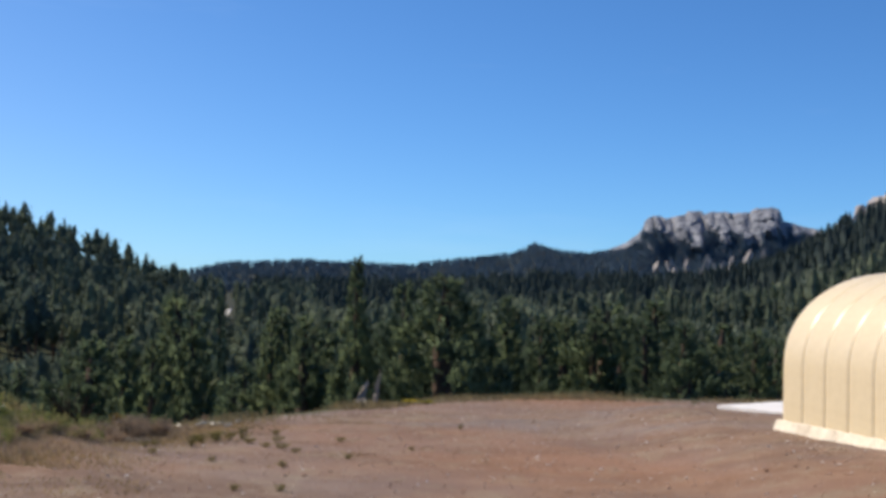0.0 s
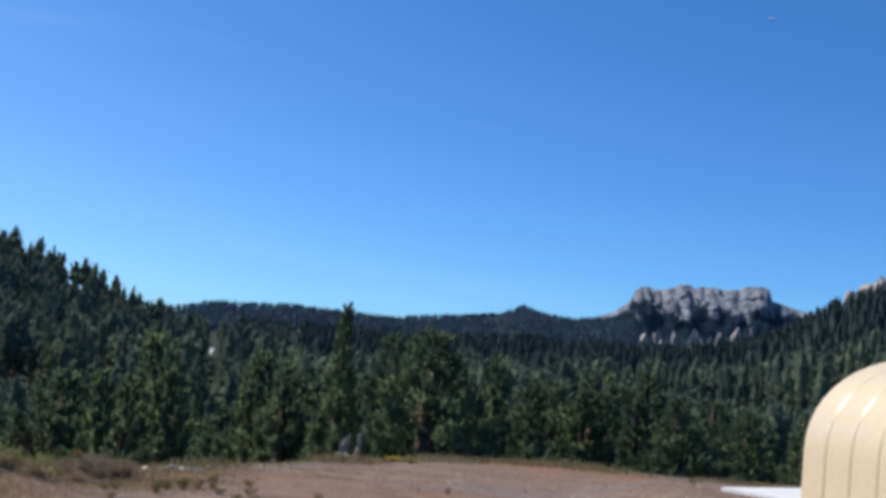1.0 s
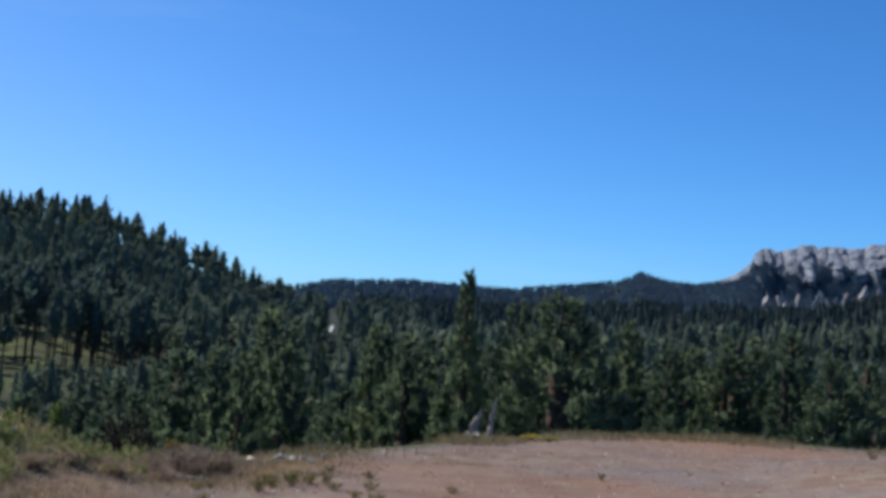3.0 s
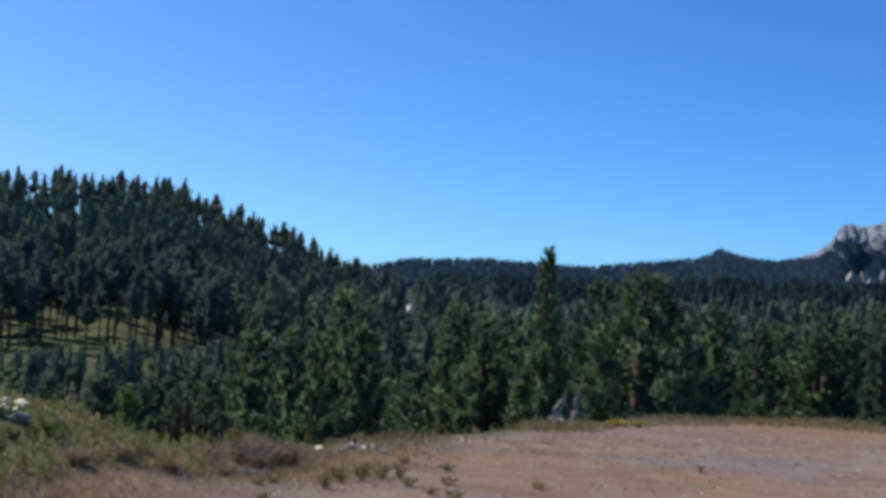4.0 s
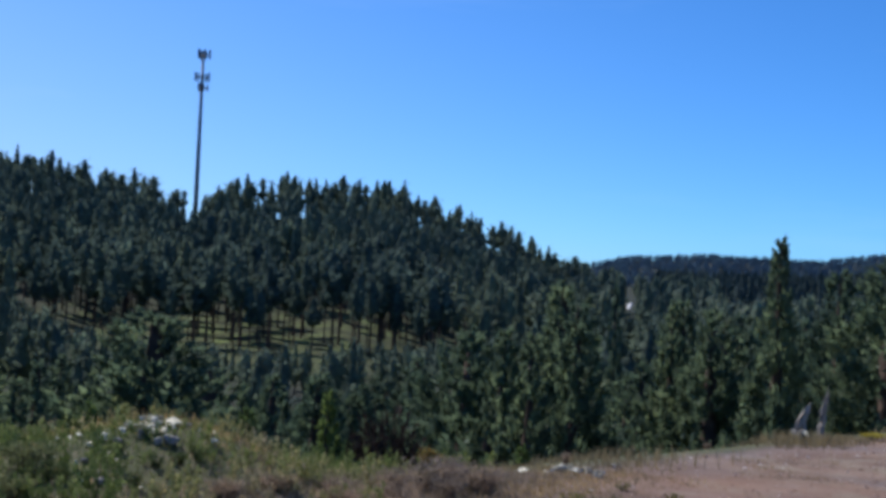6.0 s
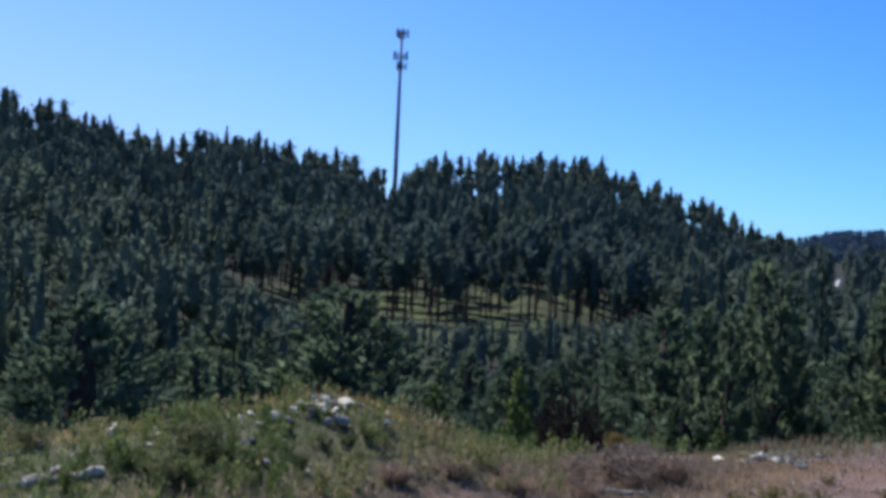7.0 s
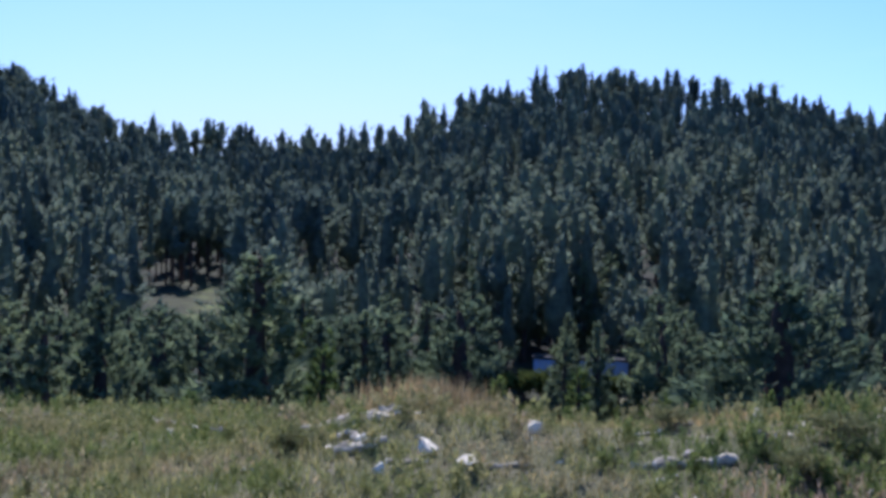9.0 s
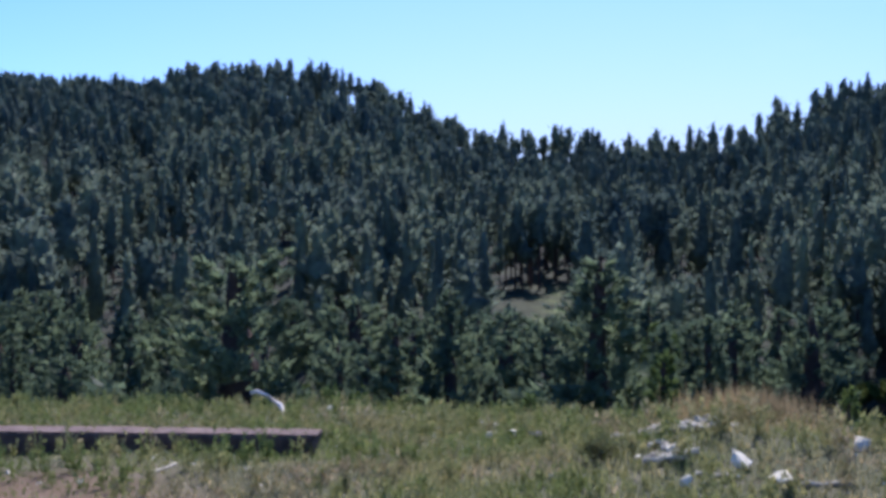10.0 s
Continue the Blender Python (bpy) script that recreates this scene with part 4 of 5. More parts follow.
# ---- the mast on the hill ----
def monopole(x, y):
    z0 = gz(x, y)
    e = thing("cell_tower", "tall grey steel monopole mast with three antenna rings above the pines", "tower", Matrix.Translation((x, y, z0)))
    height = 86.0 - z0
    bm = bmesh.new()
    tube(bm, [(0, 0, -1), (0, 0, height * 0.5), (0, 0, height)], [0.95, 0.72, 0.48], 16)
    part("pole", bm_mesh("pole", bm, STEEL, True), e)
    for z, r in ((60.8 - z0, 0.72), (44.0 - z0, 0.8)):
        bm = bmesh.new()
        tube(bm, [(0, 0, z - 0.35), (0, 0, z - 0.3), (0, 0, z + 0.3), (0, 0, z + 0.35)], [r - 0.12, r, r, r - 0.12], 16)
        part("collar", bm_mesh("collar", bm, STEEL, True), e)
    for level, (z, half, size, turn) in enumerate(((86.2 - z0, 2.3, 3.3, 0.3), (77.4 - z0, 2.7, 3.3, 0.0), (73.6 - z0, 2.0, 2.6, 0.5))):
        bm = bmesh.new()
        corners = [(half * math.cos(turn + k * 2 * math.pi / 3), half * math.sin(turn + k * 2 * math.pi / 3), z) for k in range(3)]
        for k in range(3):
            tube(bm, [corners[k], corners[(k + 1) % 3]], [0.09, 0.09], 6)
            tube(bm, [(0, 0, z), corners[k]], [0.11, 0.09], 6)
            tube(bm, [(0, 0, z - 0.9), corners[k]], [0.07, 0.07], 6)
        ring = part("antenna_mount", bm_mesh("antenna_mount", bm, STEEL), e)
        for k in range(3):
            a, b = Vector(corners[k]), Vector(corners[(k + 1) % 3])
            out = ((a + b) / 2 - Vector((0, 0, z))).normalized()
            for q in (0.0, 0.5, 1.0):
                p = a.lerp(b, q) + out * 0.25
                bm = bmesh.new()
                box(bm, (0.62, 0.30, size), Matrix.Translation(p) @ Matrix.Rotation(math.atan2(out.y, out.x) + math.pi / 2, 4, "Z"), 0.04)
                tube(bm, [p - out * 0.16 + Vector((0, 0, -size * 0.45)), p - out * 0.16 + Vector((0, 0, size * 0.5))], [0.05, 0.05], 6)
                part("panel_antenna", bm_mesh("panel_antenna", bm, DARK_STEEL), ring)
    bm = bmesh.new()
    tube(bm, [(0, 0, height - 0.2), (0, 0, height + 2.6)], [0.06, 0.02], 6)
    part("lightning_rod", bm_mesh("lightning_rod", bm, STEEL), e)


monopole(-238.0, 411.8)


# ---- the arched shed and the slab behind it ----
def arched_shed():
    foot, along = Vector((5.11, 18.3, 0.0)), Vector((0.20, -0.98, 0)).normalized()
    across = Vector((-along.y, along.x, 0))
    if across.x < 0:
        across = -across
    foot.z = min(gz(foot.x, foot.y), gz(foot.x + 1.3, foot.y - 6.6)) - 0.02
    m = Matrix.Translation(foot) @ Matrix((( along.x, across.x, 0, 0), (along.y, across.y, 0, 0), (0, 0, 1, 0), (0, 0, 0, 1))) @ Matrix.Scale(0.826, 4)
    e = thing("arched_shed", "cream-painted ribbed steel shed with rounded roof on gravel", "shed", m)
    half, wall, top = 2.2, 1.22, 2.92
    prof = [(0.0, 0.16, -1.0, 0.0)] + [(0.0, 0.16 + (wall - 0.16) * k / 4, -1.0, 0.0) for k in range(1, 4)]
    for k in range(0, 25):
        a = math.pi * k / 24
        prof.append((half - half * math.cos(a), wall + (top - wall) * math.sin(a) ** 0.96, -math.cos(a), math.sin(a)))
    prof += [(2 * half, 0.16 + (wall - 0.16) * k / 4, 1.0, 0.0) for k in (3, 2, 1)] + [(2 * half, 0.16, 1.0, 0.0)]
    width, count = 0.76, 12
    cols = [(0.0, -0.022), (0.012, -0.022), (0.03, 0.0), (0.10, 0.003), (0.38, 0.008), (0.66, 0.003), (0.73, 0.0), (0.748, -0.022), (0.76, -0.022)]
    V, F = [], []
    for y, z, ny, nz in prof:
        for x, r in cols:
            V.append((x, y + ny * r, z + nz * r))
    n = len(cols)
    for i in range(len(prof) - 1):
        for j in range(n - 1):
            F.append((i * n + j, i * n + j + 1, (i + 1) * n + j + 1, (i + 1) * n + j))
    me = mesh_from("roof_panel", V, np.array(F), [CREAM], None, True)
    for k in range(count):
        part("roof_panel", me, e, "", Matrix.Translation((k * width, 0, 0)))
    for x in (0.06, count * width - 0.06):
        bm = bmesh.new()
        ring = [bm.verts.new((x, y, z)) for y, z, _, _ in prof]
        bm.faces.new(ring)
        f = bmesh.ops.extrude_face_region(bm, geom=list(bm.faces))
        bmesh.ops.translate(bm, verts=[v for v in f["geom"] if isinstance(v, bmesh.types.BMVert)], vec=(0.05 if x < 1 else -0.05, 0, 0))
        bmesh.ops.recalc_face_normals(bm, faces=list(bm.faces))
        part("end_wall", bm_mesh("end_wall", bm, CREAM), e)
    # uneven sprayed footing along both long sides and the ends
    g = np.random.default_rng(3)
    for y0, side in ((0.0, -1), (2 * half, 1)):
        bm = bmesh.new()
        rings = []
        for k in range(61):
            x = -0.12 + (count * width + 0.24) * k / 60
            w0 = 0.14 + 0.05 * math.sin(k * 0.7) + 0.06 * g.random() + (0.08 if 14 < k < 26 else 0)
            h0 = 0.17 + 0.03 * g.random()
            rings.append([bm.verts.new(p) for p in ((x, y0 + side * 0.02, h0 + 0.03), (x, y0 + side * 0.05, h0 + 0.02), (x, y0 + side * w0 * 0.7, 0.07), (x, y0 + side * w0, -0.06), (x, y0 - side * 0.06, -0.06))])
        for a, b in zip(rings, rings[1:]):
            for q in range(5):
                bm.faces.new((a[q], a[(q + 1) % 5], b[(q + 1) % 5], b[q]))
        bm.faces.new(rings[0])
        bm.faces.new(rings[-1][::-1])
        bmesh.ops.recalc_face_normals(bm, faces=list(bm.faces))
        part("footing", bm_mesh("footing", bm, FOOTING), e, "uneven cream footing")


arched_shed()


def slab():
    a, ab, ac = Vector((5.35, 23.7)), Vector((0.85, -1.39)), Vector((1.59, 1.35))
    p = [a, a + ab * 1.6, a + ab * 1.6 + ac * 1.4, a + ac * 1.4]
    zt = max(gz(v.x, v.y) for v in p) + 0.01
    bm = bmesh.new()
    top = [bm.verts.new((v.x, v.y, zt)) for v in p]
    bottom = [bm.verts.new((v.x, v.y, zt - 0.25)) for v in p]
    bm.faces.new(top)
    bm.faces.new(bottom[::-1])
    for k in range(4):
        bm.faces.new((top[k], bottom[k], bottom[(k + 1) % 4], top[(k + 1) % 4]))
    bmesh.ops.recalc_face_normals(bm, faces=list(bm.faces))
    bmesh.ops.bevel(bm, geom=list(bm.edges), offset=0.012, segments=2, affect="EDGES")
    tagged(new("concrete_slab", bm_mesh("concrete_slab", bm, CONCRETE)), "flat white concrete slab on the gravel beside the shed", "slab")


slab()


# ---- the low blue building among the trees ----
def blue_building():
    a, b = Vector((-110.4, 82.2, 0)), Vector((-104.8, 90.5, 0))
    d = (b - a).normalized()
    back = Vector((-d.y, d.x, 0))
    z0 = min(gz(a.x, a.y), gz(b.x, b.y)) + 0.05
    length = (b - a).length
    m = Matrix.Translation((a.x, a.y, z0)) @ Matrix(((d.x, back.x, 0, 0), (d.y, back.y, 0, 0), (0, 0, 1, 0), (0, 0, 0, 1)))
    e = thing("metal_building", "low pale blue metal building half hidden by pines", "building", m)
    for k in range(8):
        bm = bmesh.new()
        box(bm, (length / 8 - 0.01, 0.08, 2.8), Matrix.Translation(((k + 0.5) * length / 8, 0, 1.4)), 0.015)
        part("wall_panel", bm_mesh("wall_panel", bm, BLUE_WALL), e)
    bm = bmesh.new()
    for q in ((0, 4.6, 0.04), (length, 4.6, 0.04)):
        box(bm, (0.08, 4.5, 2.6), Matrix.Translation((q[0], 2.3, 1.3)))
    box(bm, (length, 0.08, 2.6), Matrix.Translation((length / 2, 4.6, 1.3)))
    part("wall", bm_mesh("wall", bm, BLUE_WALL), e)
    bm = bmesh.new()
    box(bm, (length + 0.5, 5.2, 0.10), Matrix.Translation((length / 2, 2.35, 2.93)) @ Matrix.Rotation(radians(-3), 4, "X"), 0.02)
    part("roof", bm_mesh("roof", bm, ROOF_SHEET), e)


blue_building()
pine(-85.0, 71.6, None, 11.0, 0.8, 0, 0.4, False, "dark pine in front of the low blue building")
for k, (x, y) in enumerate(((-124, 92), (-120, 99), (-128, 86), (-126, 97), (-118, 94), (-131, 92), (-122, 88))):
    pine(float(x), float(y), None, 11.0 + k % 3, 0.9, k % 6, k * 1.1, False, "green ponderosa pine behind the low blue building")


# ---- bushes, weeds and grass ----
def bush_arrays(seed, stems, leaves, leaf, spread=0.5, thin=0.35, upright=0.5):
    """A unit bush, one metre high and wide: stems and leaves."""
    g = np.random.default_rng(seed)
    sv, sf, cv = [], [], []
    for k in range(stems):
        a, out = g.random() * 6.283, spread * math.sqrt(g.random())
        top = 0.55 + 0.45 * g.random() * (1 - 0.4 * out / spread)
        p0 = np.array((0.25 * out * math.cos(a), 0.25 * out * math.sin(a), -0.03))
        p2 = np.array((out * math.cos(a), out * math.sin(a), top))
        p1 = (p0 + p2) / 2 + np.array((0, 0, 0.12 * (1 - upright))) + g.normal(0, 0.03, 3)
        s = np.array((-math.sin(a), math.cos(a), 0)) * 0.009
        i = len(sv)
        sv += [p0 - s, p0 + s, p1 - s * 0.7, p1 + s * 0.7, p2]
        sf += [(i, i + 1, i + 3), (i, i + 3, i + 2), (i + 2, i + 3, i + 4)]
        t = np.sort(thin + (1 - thin) * g.random(leaves))
        q = np.where(t[:, None] < 0.5, p0 + (p1 - p0) * (2 * t[:, None]), p1 + (p2 - p1) * (2 * t[:, None] - 1)) + g.normal(0, 0.03, (leaves, 3))
        d = g.normal(0, 1, (leaves, 3)) + np.array((math.cos(a) * 0.5, math.sin(a) * 0.5, 0.4 + upright))
        d /= np.linalg.norm(d, axis=1)[:, None]
        w = np.cross(d, g.normal(0, 1, (leaves, 3)))
        w /= np.linalg.norm(w, axis=1)[:, None] + 1e-9
        size = (leaf * (0.6 + 0.8 * g.random(leaves)))[:, None]
        cv.append(np.stack([q - w * size * 0.24, q + w * size * 0.24, q + d * size], 1).reshape(-1, 3))
    cv = np.concatenate(cv)
    return np.array(sv), np.array(sf), cv, np.arange(len(cv)).reshape(-1, 3)


def bush_kind(name, seed, mat, *args, **kw):
    a = bush_arrays(seed, *args, **kw)
    return mesh_from(name + "_stems", a[0], a[1], [TWIG]), mesh_from(name + "_leaves", a[2], a[3], [mat])


BUSHES = {
    "dry": [bush_kind("dry_bush", 100 + i, DRY_RED, 150, 14, 0.06, spread=0.45, upright=2.2, thin=0.05) for i in range(3)],
    "green": [bush_kind("shrub", 120 + i, SHRUB, 60, 34, 0.09, upright=0.3) for i in range(3)],
    "sage": [bush_kind("sage", 130 + i, SAGE, 50, 22, 0.075, upright=0.5) for i in range(2)],
    "dead": [bush_kind("dead_bush", 145, DEAD, 110, 22, 0.07, upright=0.8, thin=0.05)],
    "amber": [bush_kind("amber_bush", 140, AMBER, 50, 30, 0.09, upright=0.4)],
    "yellow": [bush_kind("flowers", 150, YELLOW, 60, 14, 0.10, upright=0.4, thin=0.6)],
    "herb": [bush_kind("herb", 180 + i, HERB, 26, 16, 0.12, upright=0.9, thin=0.1) for i in range(3)],
    "weed": [bush_kind("weed", 160 + i, OCHRE, 16, 14, 0.14, upright=0.6, thin=0.15) for i in range(3)],
}
LABELS = {
    "dry": ("dry_bush", "dry reddish-brown bush at the edge of the gravel", "bush"),
    "green": ("shrub", "green leafy shrub at the meadow's edge", "shrub"),
    "sage": ("sagebrush", "pale grey-green sage bush in the meadow", "shrub"),
    "dead": ("dead_bush", "dark brown dead bush on the slope below the heap", "bush"),
    "amber": ("amber_bush", "amber-leaved bush below the yard's edge", "bush"),
    "yellow": ("flower_patch", "low patch of yellow flowers by the yard's edge", "flowers"),
    "herb": ("tall_herb", "dark green tall herb growing on the heap and meadow", "herb"),
    "weed": ("weed", "small ochre-green weed growing in the gravel", "weed"),
}
bush_rng = np.random.default_rng(55)


def bush(kind, x, y, w, h, sink=0.0):
    name, label, category = LABELS[kind]
    k = int(bush_rng.integers(0, len(BUSHES[kind])))
    m = Matrix.Translation((x, y, gz(x, y) - sink)) @ Matrix.Rotation(float(bush_rng.random() * 6.28), 4, "Z") @ Matrix.Diagonal((w, w, h, 1))
    e = thing(name, label, category, m, name + "s")
    part("branchwork", BUSHES[kind][k][0], e)
    part("foliage", BUSHES[kind][k][1], e)


for kind, spots in (
        ("dry", [(-4.70, 18.6, 0.8, 0.50), (-4.35, 18.9, 0.6, 0.44), (-4.95, 18.2, 0.55, 0.36), (-4.5, 18.3, 0.5, 0.34), (-4.75, 19.2, 0.6, 0.42), (-4.85, 16.6, 0.45, 0.20), (-5.05, 16.9, 0.5, 0.20), (-4.6, 17.4, 0.4, 0.20), (-5.3, 15.6, 0.4, 0.22),
                 (-4.8, 17.8, 0.5, 0.24), (-5.2, 16.2, 0.4, 0.18), (-4.2, 21.8, 0.16, 0.22), (-3.0, 25.6, 0.16, 0.16)]),
        ("amber", [(-5.3, 20.0, 0.16, 0.26), (-5.2, 20.1, 0.14, 0.2)]),
        ("yellow", [(-0.72, 28.6, 0.34, 0.12), (-0.33, 28.7, 0.3, 0.10)]),
        ("weed", [(-3.49, 17.22, 0.16, 0.16), (-3.46, 17.81, 0.19, 0.14), (-3.30, 18.09, 0.16, 0.15), (-3.18, 18.45, 0.20, 0.16), (-2.99, 18.56, 0.15, 0.17), (-4.05, 17.37, 0.14, 0.08), (-4.12, 17.07, 0.11, 0.07),
                  (-2.44, 18.38, 0.18, 0.10), (6.21, 29.83, 0.2, 0.2), (0.35, 21.43, 0.10, 0.11), (-3.43, 18.67, 0.25, 0.14), (-2.50, 17.58, 0.18, 0.08), (-1.93, 15.10, 0.15, 0.09), (-2.24, 17.45, 0.2, 0.1),
                  (-2.15, 12.91, 0.12, 0.07), (-3.18, 19.88, 0.15, 0.09), (-1.68, 12.98, 0.13, 0.08), (-2.8, 18.0, 0.16, 0.1), (-3.6, 18.2, 0.18, 0.12), (-2.0, 17.0, 0.14, 0.07), (-1.2, 16.2, 0.12, 0.07),
                  (-3.8, 16.2, 0.14, 0.08), (-2.9, 15.6, 0.12, 0.07), (-1.5, 18.6, 0.14, 0.08), (-0.4, 17.5, 0.1, 0.06), (-2.6, 19.4, 0.18, 0.1)]),
        ("herb", [(-6.22, 14.73, 0.26, 0.20), (-6.18, 14.36, 0.24, 0.16), (-5.79, 15.15, 0.15, 0.17), (-6.33, 14.32, 0.14, 0.13), (-5.8, 16.05, 0.16, 0.15), (-6.13, 14.82, 0.15, 0.18), (-6.27, 15.7, 0.16, 0.12), (-5.85, 15.85, 0.2, 0.14), (-6.47, 14.24, 0.16, 0.13), (-6.97, 13.47, 0.18, 0.13),
                  (-5.92, 15.66, 0.16, 0.14), (-8.76, 12.14, 0.17, 0.19), (-9.4, 10.94, 0.15, 0.16), (-10.15, 12.19, 0.17, 0.13), (-7.6, 11.68, 0.13, 0.10), (-8.77, 10.45, 0.08, 0.17), (-15.29, 12.16, 0.2, 0.22)]),
        ("sage", [(-6.1, 14.2, 0.32, 0.18), (-7.4, 14.3, 0.28, 0.16), (-8.6, 12.1, 0.26, 0.16), (-10.6, 12.9, 0.4, 0.22), (-6.5, 14.9, 0.40, 0.20)])):
    for x, y, w, h in spots:
        k = 0.78 if kind == "dry" else 0.85 if kind == "herb" else 1.15
        bush(kind, x, y, w * (k + 0.1), h * k)
for x, y, w, h in ((-7.1, 23.35, 0.95, 2.6), (-6.85, 23.5, 0.8, 2.2), (-7.3, 23.2, 0.7, 2.1)):
    bush("dead", x, y, w, h)
# green shrubs on the slope just below the meadow
shrub_rng = np.random.default_rng(77)
for k in range(70):
    az = 25 + 82 * (k + shrub_rng.random()) / 70
    r = float(table(EDGE, np.array(az), 1)) + 3.5 + 12.0 * shrub_rng.random()
    x, y = CX - r * math.sin(radians(az)), CY + r * math.cos(radians(az))
    s = 0.6 + 1.0 * shrub_rng.random()
    bush("green", x, y, s, s * (0.7 + 0.5 * shrub_rng.random()), 0.05)


for x, y, s in ((-96.0, 72.5, 3.0), (-93.5, 74.5, 2.6), (-98.5, 70.5, 2.4), (-92.0, 78.0, 3.0), (-94.0, 80.5, 2.6), (-88.0, 81.5, 2.4), (-101.0, 67.5, 2.8), (-108.2, 76.6, 3.3), (-106.4, 78.2, 3.6), (-105.0, 80.0, 3.9), (-103.8, 82.4, 3.7), (-102.4, 84.6, 3.4), (-101.8, 86.8, 3.3), (-107.0, 75.0, 3.1)):
    bush("green", x, y, s, s * 0.9)


def blades(name, label, n, x0, x1, y0, y1, seed, tall, wide, keep, mat, bend=0.5):
    """Loose blades of grass in one mesh."""
    g = np.random.default_rng(seed)
    x, y = x0 + (x1 - x0) * g.random(n), y0 + (y1 - y0) * g.random(n)
    ok = keep(x, y, g.random(n))
    x, y = x[ok], y[ok]
    n = len(x)
    h = tall * (0.35 + 0.9 * g.random(n) ** 1.6) * (0.75 + 0.4 * lumps(x, y, 1.1, 4.0))
    a, b = g.random(n) * 6.283, bend * g.random(n) ** 1.3
    base = np.stack([x, y, ground(x, y) - 0.01], -1)
    lean = np.stack([np.cos(a), np.sin(a), np.zeros(n)], -1)
    side = np.stack([-np.sin(a), np.cos(a), np.zeros(n)], -1) * (wide * (0.6 + 0.8 * g.random(n)))[:, None]
    up = np.array((0, 0, 1.0))
    mid = base + up * (0.55 * h)[:, None] + lean * (0.22 * h * b)[:, None]
    tip = base + up * (h * (1 - 0.25 * b))[:, None] + lean * (0.9 * h * b)[:, None]
    V = np.stack([base - side, base + side, mid - side * 0.8, mid + side * 0.8, tip], 1).reshape(-1, 3)
    o = (np.arange(n) * 5)[:, None, None]
    F = (np.array([[0, 1, 3], [0, 3, 2], [2, 3, 4]])[None] + o).reshape(-1, 3)
    return tagged(new(name, mesh_from(name, V, F, [mat])), label, "grass", kind="stuff")


def in_meadow(x, y, q):
    az, r = polar(x, y)
    return (q < cover(x, y)[1] * np.clip(14.0 / (r + 4), 0.25, 1)) & (r < table(EDGE, az, 1) + 7) & (r > 5.5) & (az > 15)


def on_rim(x, y, q):
    az, r = polar(x, y)
    edge = table(EDGE, az, 1)
    patchy = np.clip(0.35 + 0.7 * lumps(x, y, 1.3, 2.0) + 0.4 * lumps(x, y, 0.5, 1.0), 0.03, 1)
    return (q < patchy * ss((r - edge + 2.4) / 1.8)) & (az < 17) & (az > -24) & (r < edge + 3)


def on_yard(x, y, q):
    az, r = polar(x, y)
    tuft = np.clip(lumps(x, y, 3.1, 0.7) + 0.9 * lumps(x, y, 0.8, 2.0) + 0.5 * lumps(x, y, 7.0, 4.0) - 0.65, 0, 1)
    return (q < tuft * (0.15 + 0.85 * ss((az + 8) / 14)) * cover(x, y)[0]) & (r > 6)


def plume(x, y, q):
    return q < 1.5 * np.exp(-(((x + 9.75) / 0.30) ** 2 + ((y - 13.75) / 0.34) ** 2))


def rusty(x, y, q):
    w = 0.28 * np.exp(-(((x + 9.1) / 0.7) ** 2 + ((y - 14.1) / 0.5) ** 2)) + 0.5 * np.exp(-(((x + 6.9) / 0.9) ** 2 + ((y - 17.0) / 0.5) ** 2))
    return q < w + 0.2 * np.exp(-(((x + 8.0) / 1.2) ** 2 + ((y - 15.2) / 0.5) ** 2))


blades("meadow_grass", "uncut green and straw-coloured meadow grass", 620000, -20, 1, 4, 28, 31, 0.095, 0.0048, in_meadow, GRASS, 1.1)
blades("rim_grass", "thin straw-coloured dry grass along the rim of the yard", 230000, -8, 14, 18, 40, 32, 0.19, 0.007, on_rim, STRAW)
blades("yard_tufts", "thin dry tufts of grass growing in the gravel", 150000, -7, 10, 10, 31, 36, 0.05, 0.005, on_yard, STRAW, 0.9)
blades("yard_tufts", "thin dry grass at the edge of the gravel", 70000, -12, -3, 5, 13, 38, 0.06, 0.0045, lambda x, y, q: (q < 0.5 * cover(x, y)[0] * np.clip(0.5 + lumps(x, y, 1.7, 2.0), 0, 1)) & (np.hypot(x + 1, y - 9) > 3.5), STRAW, 0.9)
blades("edge_straw", "straw-coloured grass between the bushes and the gravel", 90000, -7, -2.5, 13.5, 21.5, 39, 0.08, 0.0045, lambda x, y, q: q < 0.8 * np.exp(-((x + 4.3 + 0.14 * (20 - y)) / 0.9) ** 2), STRAW, 0.8)
blades("rust_grass", "tall rust-coloured dry grass on the heap", 130000, -11.2, -8.4, 12.4, 15.2, 33, 0.46, 0.0035, plume, RUST, 0.35)
blades("rust_grass", "thin rusty dry grass along the top of the heap", 120000, -11.5, -5, 12.5, 19, 37, 0.14, 0.0035, rusty, RUST, 0.5)


def reddish(x, y, q):
    line = x + 4.55 + 0.14 * (20 - y)
    return (q < 0.8 * np.exp(-(line / 0.55) ** 2)) & (y > 13.5) & (y < 20.5)


blades("dry_red_grass", "low dry reddish grass along the edge of the gravel", 60000, -7, -3, 13, 21, 34, 0.15, 0.004, reddish, DRY_RED, 0.5)


